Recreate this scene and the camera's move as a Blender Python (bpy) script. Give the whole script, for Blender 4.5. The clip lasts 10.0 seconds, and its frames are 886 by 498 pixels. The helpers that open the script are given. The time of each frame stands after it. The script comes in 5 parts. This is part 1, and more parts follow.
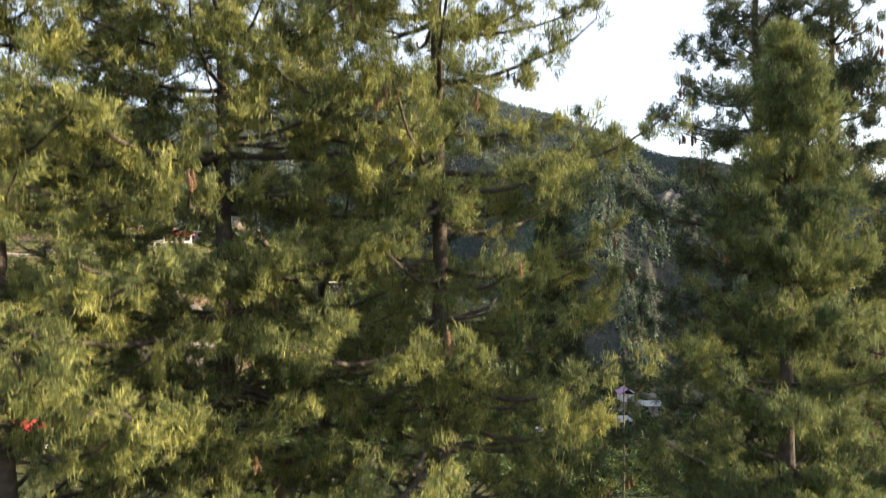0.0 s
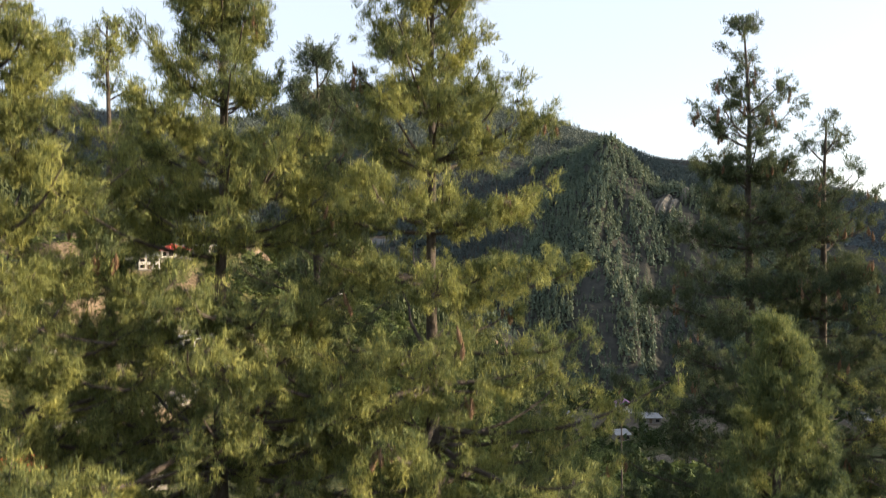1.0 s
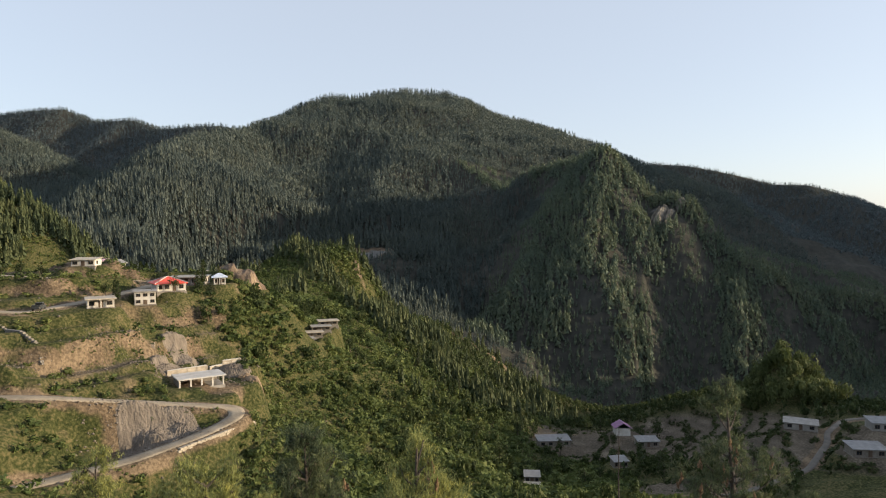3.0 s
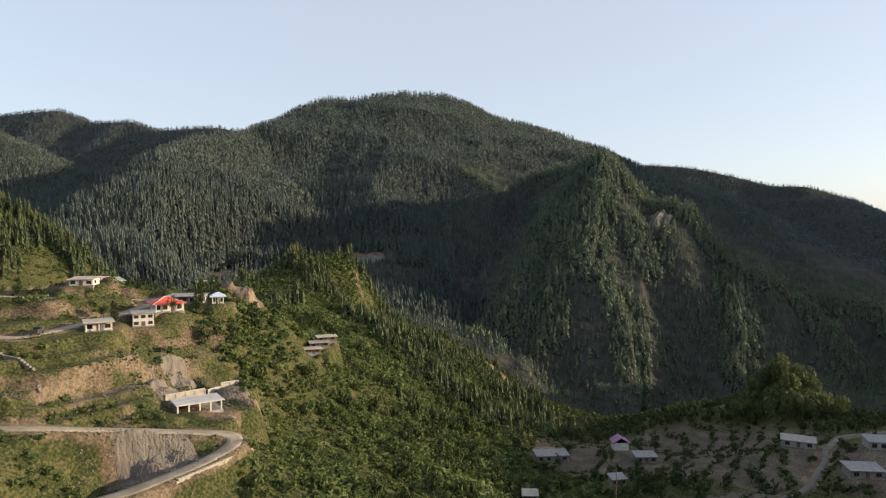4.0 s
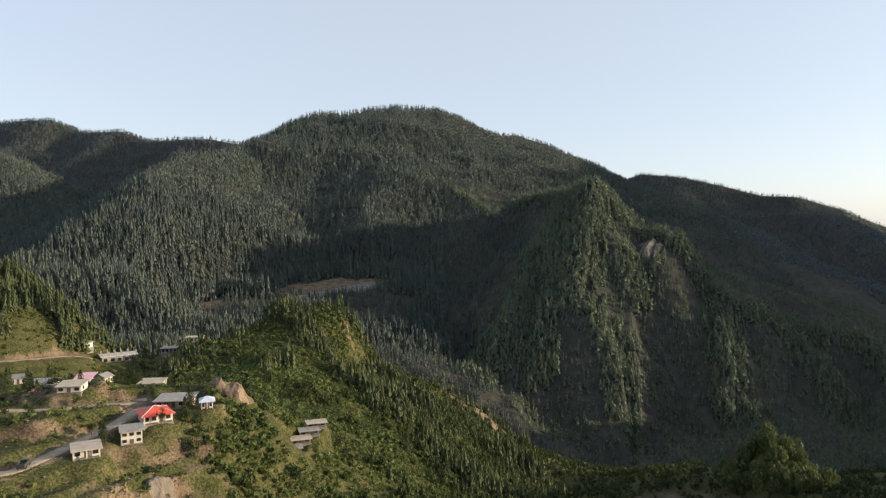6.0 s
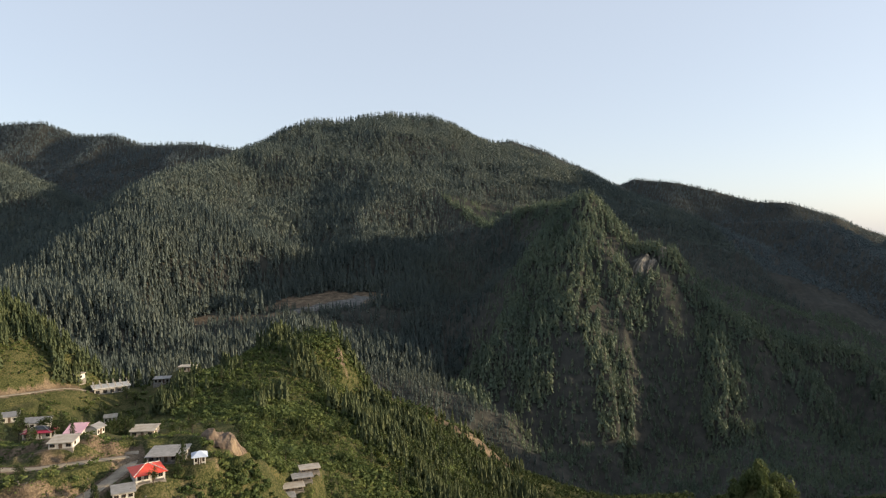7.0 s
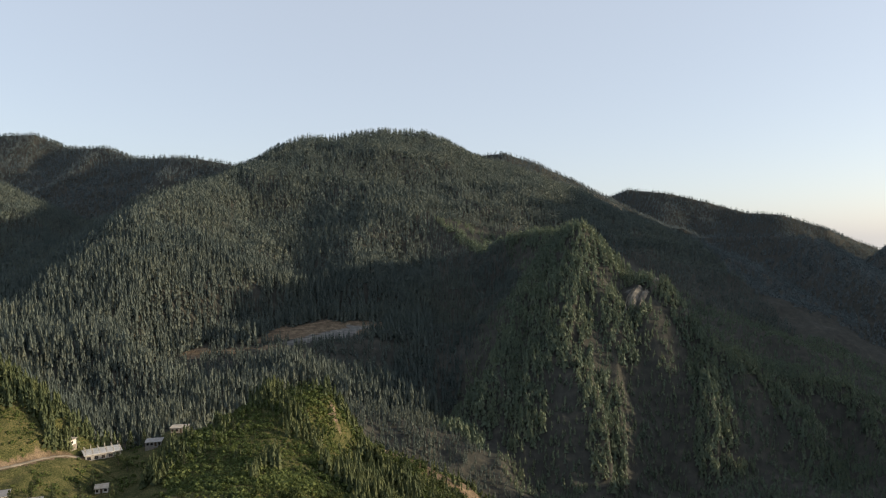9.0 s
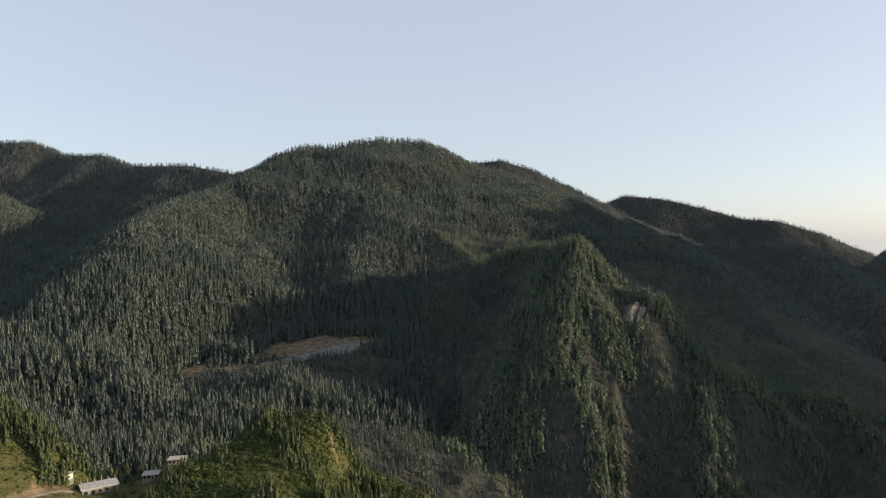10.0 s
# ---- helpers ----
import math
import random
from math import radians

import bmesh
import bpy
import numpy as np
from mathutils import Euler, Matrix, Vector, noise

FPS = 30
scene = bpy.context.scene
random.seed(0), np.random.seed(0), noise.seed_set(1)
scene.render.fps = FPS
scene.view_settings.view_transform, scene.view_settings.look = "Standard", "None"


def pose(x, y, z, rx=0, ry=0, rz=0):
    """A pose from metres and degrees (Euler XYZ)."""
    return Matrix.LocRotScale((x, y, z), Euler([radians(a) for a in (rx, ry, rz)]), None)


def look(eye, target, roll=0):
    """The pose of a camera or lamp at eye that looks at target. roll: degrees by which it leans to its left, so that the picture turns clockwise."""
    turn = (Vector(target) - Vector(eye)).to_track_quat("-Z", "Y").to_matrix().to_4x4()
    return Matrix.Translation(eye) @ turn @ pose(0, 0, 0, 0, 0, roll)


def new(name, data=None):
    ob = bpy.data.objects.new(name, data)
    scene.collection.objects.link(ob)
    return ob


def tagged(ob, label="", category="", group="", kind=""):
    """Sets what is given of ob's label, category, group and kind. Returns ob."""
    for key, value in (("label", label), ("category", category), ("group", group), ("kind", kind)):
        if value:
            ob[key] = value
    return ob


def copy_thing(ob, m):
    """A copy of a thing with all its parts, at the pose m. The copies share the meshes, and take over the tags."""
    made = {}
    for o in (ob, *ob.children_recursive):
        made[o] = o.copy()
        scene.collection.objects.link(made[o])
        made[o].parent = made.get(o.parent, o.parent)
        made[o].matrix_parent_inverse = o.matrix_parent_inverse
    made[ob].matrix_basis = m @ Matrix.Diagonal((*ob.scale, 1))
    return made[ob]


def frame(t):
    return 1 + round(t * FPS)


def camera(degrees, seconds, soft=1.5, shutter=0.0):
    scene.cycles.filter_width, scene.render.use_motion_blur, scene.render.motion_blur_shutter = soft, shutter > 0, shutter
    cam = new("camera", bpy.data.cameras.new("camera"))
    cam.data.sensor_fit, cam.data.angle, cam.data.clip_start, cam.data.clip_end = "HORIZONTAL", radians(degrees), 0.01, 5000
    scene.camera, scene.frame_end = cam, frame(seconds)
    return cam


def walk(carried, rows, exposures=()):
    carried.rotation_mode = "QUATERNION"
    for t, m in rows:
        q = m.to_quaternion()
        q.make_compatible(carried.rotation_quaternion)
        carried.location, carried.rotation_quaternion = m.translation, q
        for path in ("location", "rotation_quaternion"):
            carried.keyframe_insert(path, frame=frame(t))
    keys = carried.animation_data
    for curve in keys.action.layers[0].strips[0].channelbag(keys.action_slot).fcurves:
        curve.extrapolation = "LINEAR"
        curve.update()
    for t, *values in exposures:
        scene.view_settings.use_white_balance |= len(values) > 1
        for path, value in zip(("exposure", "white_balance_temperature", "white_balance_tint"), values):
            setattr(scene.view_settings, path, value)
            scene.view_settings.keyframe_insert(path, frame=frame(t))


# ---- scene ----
cam = camera(68.3, 10.0, soft=1.15, shutter=0.3)
METRES, EYE, TILT, LEAN, TURN = 100.0, 150.0, -2.2, 0.0, 0.0
ROWS = [
    (0.0, 0.0, 0.0, 0.0, 0.0, 0.0, -0.0),
    (0.5, 0.0001, -0.0004, 0.0165, -0.12, 0.06, -0.07),
    (1.0, 0.0004, -0.001, 0.0331, -0.16, 0.16, -0.03),
    (1.5, 0.0009, -0.0014, 0.0498, -0.25, 0.33, 0.16),
    (2.0, 0.0014, -0.0019, 0.0672, -0.36, 0.51, 0.41),
    (2.5, 0.002, -0.0024, 0.0842, -0.41, 0.63, 0.45),
    (4.0, 0.0041, -0.0048, 0.1479, -0.55, 0.68, 0.45),
    (4.5, 0.0057, -0.0065, 0.2052, -0.68, 0.72, 0.45),
    (5.0, 0.0072, -0.0089, 0.277, -0.89, 0.77, 0.42),
    (5.5, 0.0094, -0.0114, 0.3502, -1.07, 0.82, 0.44),
    (7.0, 0.0137, -0.0184, 0.5676, -1.78, 0.95, 0.25),
    (7.5, 0.0153, -0.0215, 0.64, -2.0, 1.05, 0.24),
    (8.0, 0.0163, -0.0249, 0.7118, -2.14, 1.16, 0.24),
    (8.5, 0.0169, -0.0278, 0.7826, -2.21, 1.22, 0.21),
    (9.0, 0.0178, -0.0307, 0.8549, -2.34, 1.27, 0.23),
    (9.5, 0.0184, -0.0352, 0.9264, -2.48, 1.45, 0.26),
    (10.0, 0.0189, -0.0385, 0.999, -2.55, 1.51, 0.28),
]
EXPOSURES = [(0.0, 1.55), (0.5, 1.42), (1.0, 1.15), (1.5, 0.9), (2.2, 0.6), (4.0, 0.6), (6.0, 0.62), (10.0, 0.46)]
walk(cam, [(t, pose(0, 0, EYE, TILT, LEAN, TURN) @ pose(METRES * x, METRES * y, METRES * z, 90 + pitch, roll, yaw)) for t, x, y, z, yaw, pitch, roll in ROWS], EXPOSURES)

# ---- world and sun: low late light from the side of the valley ----
SUN_AZ, SUN_EL = 91.3, 11.5
world = bpy.data.worlds.new("world")
scene.world = world
world.use_nodes = True
wn = world.node_tree.nodes
sky = wn.new("ShaderNodeTexSky")
sky.sky_type = "NISHITA"
sky.sun_disc = False
sky.sun_elevation, sky.sun_rotation = radians(SUN_EL), radians(SUN_AZ)
sky.altitude, sky.air_density, sky.dust_density, sky.ozone_density = 1800, 1.0, 6.0, 0.6
haze = wn.new("ShaderNodeMix")
haze.data_type, haze.blend_type = "RGBA", "ADD"
haze.inputs[0].default_value = 1.0
haze.inputs[7].default_value = (5.1, 5.5, 6.25, 1)
world.node_tree.links.new(sky.outputs[0], haze.inputs[6])
world.node_tree.links.new(haze.outputs[2], wn["Background"].inputs[0])
wn["Background"].inputs[1].default_value = 0.061
s_dir = Vector((math.sin(radians(SUN_AZ)) * math.cos(radians(SUN_EL)), math.cos(radians(SUN_AZ)) * math.cos(radians(SUN_EL)), math.sin(radians(SUN_EL))))
sun = new("sun", bpy.data.lights.new("sun", "SUN"))
sun.data.energy, sun.data.angle, sun.data.color = 5.0, radians(0.6), (1.0, 0.8, 0.55)
sun.matrix_world = look(s_dir * 900 + Vector((0, 300, 0)), (0, 300, 0))


# ---- materials ----
def material(name):
    m = bpy.data.materials.new(name)
    m.use_nodes = True
    return m, m.node_tree.nodes, m.node_tree.links, m.node_tree.nodes["Principled BSDF"]


def ramp(nodes, stops):
    r = nodes.new("ShaderNodeValToRGB")
    e = r.color_ramp.elements
    while len(e) < len(stops):
        e.new(0.5)
    for k, (p, c) in enumerate(stops):
        e[k].position, e[k].color = p, (*c, 1)
    return r


def noise_node(nodes, links, coord, scale, detail=4):
    n = nodes.new("ShaderNodeTexNoise")
    n.inputs["Scale"].default_value, n.inputs["Detail"].default_value = scale, detail
    links.new(coord, n.inputs["Vector"])
    return n


def plain(name, stops, scale=3.0, rough=0.85, bump=0.15, metal=0.0, fine=25.0):
    """A surface with broad stains and fine grain between the colours of stops."""
    m, n, l, b = material(name)
    c = n.new("ShaderNodeTexCoord").outputs["Object"]
    big, small = noise_node(n, l, c, scale), noise_node(n, l, c, fine)
    mx = n.new("ShaderNodeMath")
    mx.operation = "MULTIPLY_ADD"
    mx.inputs[1].default_value = 0.35
    l.new(small.outputs[0], mx.inputs[0])
    sc = n.new("ShaderNodeMath")
    sc.operation = "MULTIPLY"
    sc.inputs[1].default_value = 0.65
    l.new(big.outputs[0], sc.inputs[0])
    l.new(sc.outputs[0], mx.inputs[2])
    r = ramp(n, stops)
    l.new(mx.outputs[0], r.inputs[0])
    l.new(r.outputs[0], b.inputs["Base Color"])
    b.inputs["Roughness"].default_value, b.inputs["Metallic"].default_value = rough, metal
    bp = n.new("ShaderNodeBump")
    bp.inputs["Strength"].default_value, bp.inputs["Distance"].default_value = bump, 0.05
    l.new(small.outputs[0], bp.inputs["Height"])
    l.new(bp.outputs[0], b.inputs["Normal"])
    return m


def foliage(name, dark, mid, light, glow=0.35, patch=0.05):
    """Leaves or needles: each clump its own shade, a little light coming through."""
    m, n, l, b = material(name)
    g = n.new("ShaderNodeNewGeometry")
    c = n.new("ShaderNodeTexCoord").outputs["Object"]
    big = noise_node(n, l, c, patch, 3)
    mx = n.new("ShaderNodeMath")
    mx.operation = "MULTIPLY_ADD"
    mx.inputs[1].default_value = 0.38
    l.new(g.outputs["Random Per Island"], mx.inputs[0])
    sc = n.new("ShaderNodeMath")
    sc.operation = "MULTIPLY"
    sc.inputs[1].default_value = 1.0
    l.new(big.outputs[0], sc.inputs[0])
    l.new(sc.outputs[0], mx.inputs[2])
    r = ramp(n, [(0.38, dark), (0.68, mid), (1.0, light)])
    l.new(mx.outputs[0], r.inputs[0])
    l.new(r.outputs[0], b.inputs["Base Color"])
    b.inputs["Roughness"].default_value = 0.75
    b.inputs["Specular IOR Level"].default_value = 0.25
    t = n.new("ShaderNodeBsdfTranslucent")
    l.new(r.outputs[0], t.inputs[0])
    s = n.new("ShaderNodeMixShader")
    s.inputs[0].default_value = glow
    l.new(b.outputs[0], s.inputs[1])
    l.new(t.outputs[0], s.inputs[2])
    l.new(s.outputs[0], n["Material Output"].inputs[0])
    return m


def ground_material():
    m, n, l, b = material("ground_surface")
    c = n.new("ShaderNodeTexCoord").outputs["Object"]
    geo = n.new("ShaderNodeNewGeometry")

    def attr(name):
        a = n.new("ShaderNodeAttribute")
        a.attribute_name = name
        return a.outputs["Fac"]

    def mix(f, a, b2):
        x = n.new("ShaderNodeMix")
        x.data_type = "RGBA"
        l.new(f, x.inputs[0])
        l.new(a, x.inputs[6])
        l.new(b2, x.inputs[7])
        return x.outputs[2]

    def steep(lo, hi, src):
        x = n.new("ShaderNodeMapRange")
        x.inputs[1].default_value, x.inputs[2].default_value = lo, hi
        l.new(src, x.inputs[0])
        return x.outputs[0]

    def plus(a, k, b2):
        x = n.new("ShaderNodeMath")
        x.operation = "MULTIPLY_ADD"
        x.inputs[1].default_value = k
        l.new(a, x.inputs[0])
        l.new(b2, x.inputs[2])
        return x.outputs[0]

    def zero():
        v = n.new("ShaderNodeValue")
        v.outputs[0].default_value = 0.0
        return v.outputs[0]

    big, midn, fine = (noise_node(n, l, c, s, 7) for s in (0.02, 0.16, 1.9))
    grass = ramp(n, [(0.38, (0.022, 0.029, 0.01)), (0.49, (0.05, 0.057, 0.021)), (0.6, (0.108, 0.095, 0.044))])
    l.new(plus(fine.outputs[0], 0.7, plus(midn.outputs[0], 0.3, zero())), grass.inputs[0])
    soil = ramp(n, [(0.37, (0.06, 0.046, 0.033)), (0.5, (0.125, 0.094, 0.063)), (0.63, (0.22, 0.168, 0.112))])
    l.new(plus(fine.outputs[0], 0.5, plus(midn.outputs[0], 0.5, zero())), soil.inputs[0])
    wood = ramp(n, [(0.35, (0.032, 0.034, 0.03)), (0.55, (0.05, 0.05, 0.043)), (0.72, (0.085, 0.078, 0.062))])
    l.new(plus(fine.outputs[0], 0.3, plus(midn.outputs[0], 0.7, zero())), wood.inputs[0])
    rock = ramp(n, [(0.3, (0.085, 0.085, 0.082)), (0.55, (0.14, 0.137, 0.128)), (0.75, (0.28, 0.262, 0.225))])
    l.new(midn.outputs[0], rock.inputs[0])
    field = ramp(n, [(0.38, (0.055, 0.047, 0.036)), (0.5, (0.095, 0.08, 0.06)), (0.62, (0.16, 0.135, 0.103))])
    l.new(plus(fine.outputs[0], 0.6, plus(midn.outputs[0], 0.4, zero())), field.inputs[0])
    col = mix(steep(0.35, 0.65, plus(midn.outputs[0], 0.4, attr("woods"))), grass.outputs[0], wood.outputs[0])
    col = mix(attr("field"), col, field.outputs[0])
    col = mix(steep(0.72, 0.9, plus(midn.outputs[0], 0.9, attr("bare"))), col, soil.outputs[0])
    col = mix(steep(0.72, 0.9, plus(midn.outputs[0], 0.5, attr("cliff"))), col, rock.outputs[0])
    l.new(col, b.inputs["Base Color"])
    b.inputs["Roughness"].default_value = 0.95
    b.inputs["Specular IOR Level"].default_value = 0.1
    bp = n.new("ShaderNodeBump")
    bp.inputs["Strength"].default_value, bp.inputs["Distance"].default_value = 0.55, 0.5
    l.new(plus(midn.outputs[0], 2.0, fine.outputs[0]), bp.inputs["Height"])
    l.new(bp.outputs[0], b.inputs["Normal"])
    return m


GROUND = ground_material()
ROAD = plain("packed_gravel", [(0.3, (0.15, 0.125, 0.093)), (0.52, (0.26, 0.22, 0.163)), (0.7, (0.36, 0.31, 0.238))], 0.4, 0.95, 0.4, fine=3)
TRACK = plain("dark_track", [(0.3, (0.08, 0.073, 0.064)), (0.6, (0.15, 0.135, 0.115))], 0.4, 0.95, 0.4, fine=3)
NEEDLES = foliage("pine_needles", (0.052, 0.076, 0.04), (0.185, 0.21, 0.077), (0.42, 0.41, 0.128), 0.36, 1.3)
# darkened copy of the needles, shade in the colour, for rear and right pines
SHADY_NEEDLES = foliage("shaded_pine_needles", (0.045, 0.068, 0.042), (0.085, 0.112, 0.06), (0.16, 0.175, 0.08), 0.32, 1.3)
BUSHY_NEEDLES = foliage("bushy_pine_needles", (0.05, 0.076, 0.042), (0.14, 0.172, 0.068), (0.33, 0.34, 0.115), 0.38, 1.0)
# forest and far needles lifted paler and bluer: distance haze put into their colour
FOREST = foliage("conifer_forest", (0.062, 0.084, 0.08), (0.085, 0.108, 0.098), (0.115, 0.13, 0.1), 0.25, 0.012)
FAR_WOODS = foliage("haze_blue_woods", (0.075, 0.1, 0.105), (0.09, 0.115, 0.12), (0.11, 0.128, 0.125), 0.3, 0.01)
CLIFF_WOODS = foliage("cliff_pines", (0.075, 0.105, 0.08), (0.102, 0.135, 0.092), (0.138, 0.158, 0.096), 0.3, 0.02)
KNOLL_PINES = foliage("young_pines", (0.038, 0.058, 0.031), (0.075, 0.096, 0.045), (0.12, 0.134, 0.058), 0.3, 0.05)
GROVE = foliage("grove_leaves", (0.05, 0.07, 0.027), (0.088, 0.112, 0.04), (0.14, 0.158, 0.058), 0.33, 0.15)
SHRUBS = foliage("hill_shrubs", (0.045, 0.07, 0.023), (0.09, 0.122, 0.038), (0.16, 0.182, 0.06), 0.33, 0.06)
BROADLEAF = foliage("broad_leaves", (0.024, 0.038, 0.014), (0.044, 0.064, 0.021), (0.085, 0.1, 0.034), 0.3, 0.3)
BARK = plain("pine_bark", [(0.3, (0.035, 0.028, 0.023)), (0.55, (0.08, 0.064, 0.053)), (0.75, (0.14, 0.118, 0.1))], 2.5, 0.95, 0.9, fine=14)
CONE = plain("pine_cone_scales", [(0.3, (0.1, 0.055, 0.03)), (0.6, (0.22, 0.13, 0.07))], 9, 0.8, 0.5, fine=60)
WHITEWASH = plain("whitewashed_plaster", [(0.25, (0.34, 0.31, 0.27)), (0.5, (0.52, 0.5, 0.455)), (0.75, (0.66, 0.64, 0.6))], 0.8)
CEMENT = plain("grey_cement", [(0.25, (0.15, 0.142, 0.13)), (0.5, (0.27, 0.257, 0.236)), (0.75, (0.38, 0.363, 0.335))], 0.7)
MUDROOF = plain("packed_earth_roof", [(0.25, (0.24, 0.2, 0.15)), (0.5, (0.4, 0.35, 0.28)), (0.75, (0.52, 0.47, 0.4))], 0.5)
REDTIN = plain("red_painted_tin", [(0.25, (0.5, 0.045, 0.025)), (0.55, (0.68, 0.07, 0.035)), (0.8, (0.75, 0.16, 0.09))], 0.6, 0.5)
CRIMSON = plain("crimson_tin", [(0.3, (0.3, 0.02, 0.05)), (0.7, (0.46, 0.04, 0.09))], 0.6, 0.5)
PINKTIN = plain("pink_tin", [(0.3, (0.55, 0.3, 0.34)), (0.7, (0.68, 0.42, 0.46))], 0.6, 0.5)
PURPLE = plain("purple_paint", [(0.3, (0.2, 0.1, 0.19)), (0.7, (0.33, 0.18, 0.3))], 0.6, 0.7)
TEAL = plain("teal_paint", [(0.3, (0.08, 0.42, 0.32)), (0.7, (0.16, 0.55, 0.44))], 0.7, 0.6)
SPOIL = plain("grey_spoil", [(0.25, (0.09, 0.076, 0.062)), (0.5, (0.145, 0.123, 0.102)), (0.75, (0.21, 0.18, 0.15))], 0.5, 0.95, 0.9, fine=4)
TIN = plain("weathered_tin", [(0.25, (0.12, 0.122, 0.125)), (0.5, (0.2, 0.2, 0.2)), (0.8, (0.3, 0.296, 0.288))], 0.7, 0.7)
DARKTIN = plain("dark_slate_tin", [(0.25, (0.03, 0.032, 0.036)), (0.7, (0.07, 0.072, 0.078))], 0.7, 0.6)
BLUETIN = plain("pale_blue_tin", [(0.25, (0.4, 0.47, 0.58)), (0.7, (0.6, 0.66, 0.76))], 0.7, 0.45)
STONE = plain("dry_stone", [(0.25, (0.1, 0.09, 0.077)), (0.5, (0.19, 0.172, 0.148)), (0.75, (0.29, 0.264, 0.227))], 1.6, fine=9, bump=0.8)
BOULDER = plain("brown_rock", [(0.25, (0.075, 0.052, 0.036)), (0.5, (0.13, 0.094, 0.065)), (0.75, (0.2, 0.15, 0.105))], 0.6, fine=3, bump=0.9)
PALESTONE = plain("pale_masonry", [(0.3, (0.24, 0.205, 0.16)), (0.5, (0.34, 0.3, 0.24)), (0.7, (0.44, 0.39, 0.32))], 1.2, fine=9, bump=0.5)
SLAB = plain("pale_slab", [(0.3, (0.34, 0.325, 0.3)), (0.5, (0.47, 0.455, 0.43)), (0.7, (0.58, 0.565, 0.54))], 0.5)
TANROCK = plain("tan_rock", [(0.25, (0.1, 0.072, 0.047)), (0.5, (0.19, 0.138, 0.09)), (0.75, (0.29, 0.225, 0.15))], 0.6, fine=3, bump=0.9)
CRAG = plain("pale_crag", [(0.35, (0.065, 0.06, 0.052)), (0.5, (0.14, 0.128, 0.106)), (0.65, (0.26, 0.232, 0.188))], 0.16, 0.95, 0.9, fine=0.9)
CARPAINT = plain("dark_car_paint", [(0.3, (0.03, 0.034, 0.036)), (0.7, (0.06, 0.064, 0.066))], 0.6, 0.35, 0.02)
RUBBER = plain("black_rubber", [(0.3, (0.012, 0.012, 0.012)), (0.7, (0.03, 0.029, 0.028))], 4, 0.9)
TIMBER = plain("dark_timber", [(0.3, (0.06, 0.04, 0.028)), (0.7, (0.15, 0.105, 0.07))], 2, fine=30)
DARKGLASS, _n, _l, _b = material("window_glass")
_b.inputs["Base Color"].default_value, _b.inputs["Roughness"].default_value = (0.02, 0.024, 0.028, 1), 0.08


# ---- mesh helpers ----
def bulk(name, verts, faces, mat, smooth=False):
    """A mesh object from arrays of vertices and equal-sided faces."""
    verts, faces = np.asarray(verts, np.float32), np.asarray(faces, np.int32)
    me = bpy.data.meshes.new(name)
    k = faces.shape[1]
    me.vertices.add(len(verts))
    me.vertices.foreach_set("co", verts.ravel())
    me.loops.add(faces.size)
    me.loops.foreach_set("vertex_index", faces.ravel())
    me.polygons.add(len(faces))
    me.polygons.foreach_set("loop_start", np.arange(0, faces.size, k, dtype=np.int32))
    me.polygons.foreach_set("use_smooth", np.full(len(faces), smooth))
    me.update(calc_edges=True)
    me.materials.append(mat)
    return me


def part(name, bm, mat, parent, label=""):
    """Links a bmesh (or a finished mesh) as one object under a thing or a part."""
    if isinstance(bm, bmesh.types.BMesh):
        me = bpy.data.meshes.new(name)
        bm.to_mesh(me)
        bm.free()
        me.materials.append(mat)
    else:
        me = bm
    ob = new(name, me)
    ob.parent = parent
    return tagged(ob, label) if label else ob


def box(x0, x1, y0, y1, z0, z1, bm=None, bevel=0.0):
    bm = bm or bmesh.new()
    r = bmesh.ops.create_cube(bm, size=1.0, matrix=Matrix.Translation(((x0 + x1) / 2, (y0 + y1) / 2, (z0 + z1) / 2)) @ Matrix.Diagonal((x1 - x0, y1 - y0, z1 - z0, 1)))
    if bevel:
        edges = list({e for v in r["verts"] for e in v.link_edges})
        bmesh.ops.bevel(bm, geom=edges, offset=bevel, segments=1, affect="EDGES")
    return bm


def thing(name, m, label, category, group="", kind=""):
    e = new(name)
    e.matrix_world = m
    return tagged(e, label, category, group, kind)


# ---- relief ----
def hash01(ix, iy, seed):
    h = (ix * 374761393 + iy * 668265263 + seed * 974634777) & 0x7FFFFFFF
    h = ((h ^ (h >> 13)) * 1274126177) & 0x7FFFFFFF
    return ((h ^ (h >> 16)) & 0xFFFF) / 65535.0


def vnoise(x, y, seed=0):
    """Smooth value noise in -1 to 1."""
    ix, iy = np.floor(x).astype(np.int64), np.floor(y).astype(np.int64)
    fx, fy = x - ix, y - iy
    fx, fy = fx * fx * (3 - 2 * fx), fy * fy * (3 - 2 * fy)
    a, b = hash01(ix, iy, seed), hash01(ix + 1, iy, seed)
    c, d = hash01(ix, iy + 1, seed), hash01(ix + 1, iy + 1, seed)
    return 2 * (a + (b - a) * fx + (c - a) * fy + (a - b - c + d) * fx * fy) - 1


def fbm(x, y, octaves=4, seed=0, ridged=False):
    v, amp, tot = 0.0, 1.0, 0.0
    for o in range(octaves):
        n = vnoise(x * 2 ** o + 17.3 * o, y * 2 ** o - 9.1 * o, seed + o)
        v, tot, amp = v + amp * ((1 - 2 * np.abs(n)) if ridged else n), tot + amp, amp * 0.5
    return v / tot


def smooth(a, b, v):
    t = np.clip((v - a) / (b - a), 0, 1)
    return t * t * (3 - 2 * t)


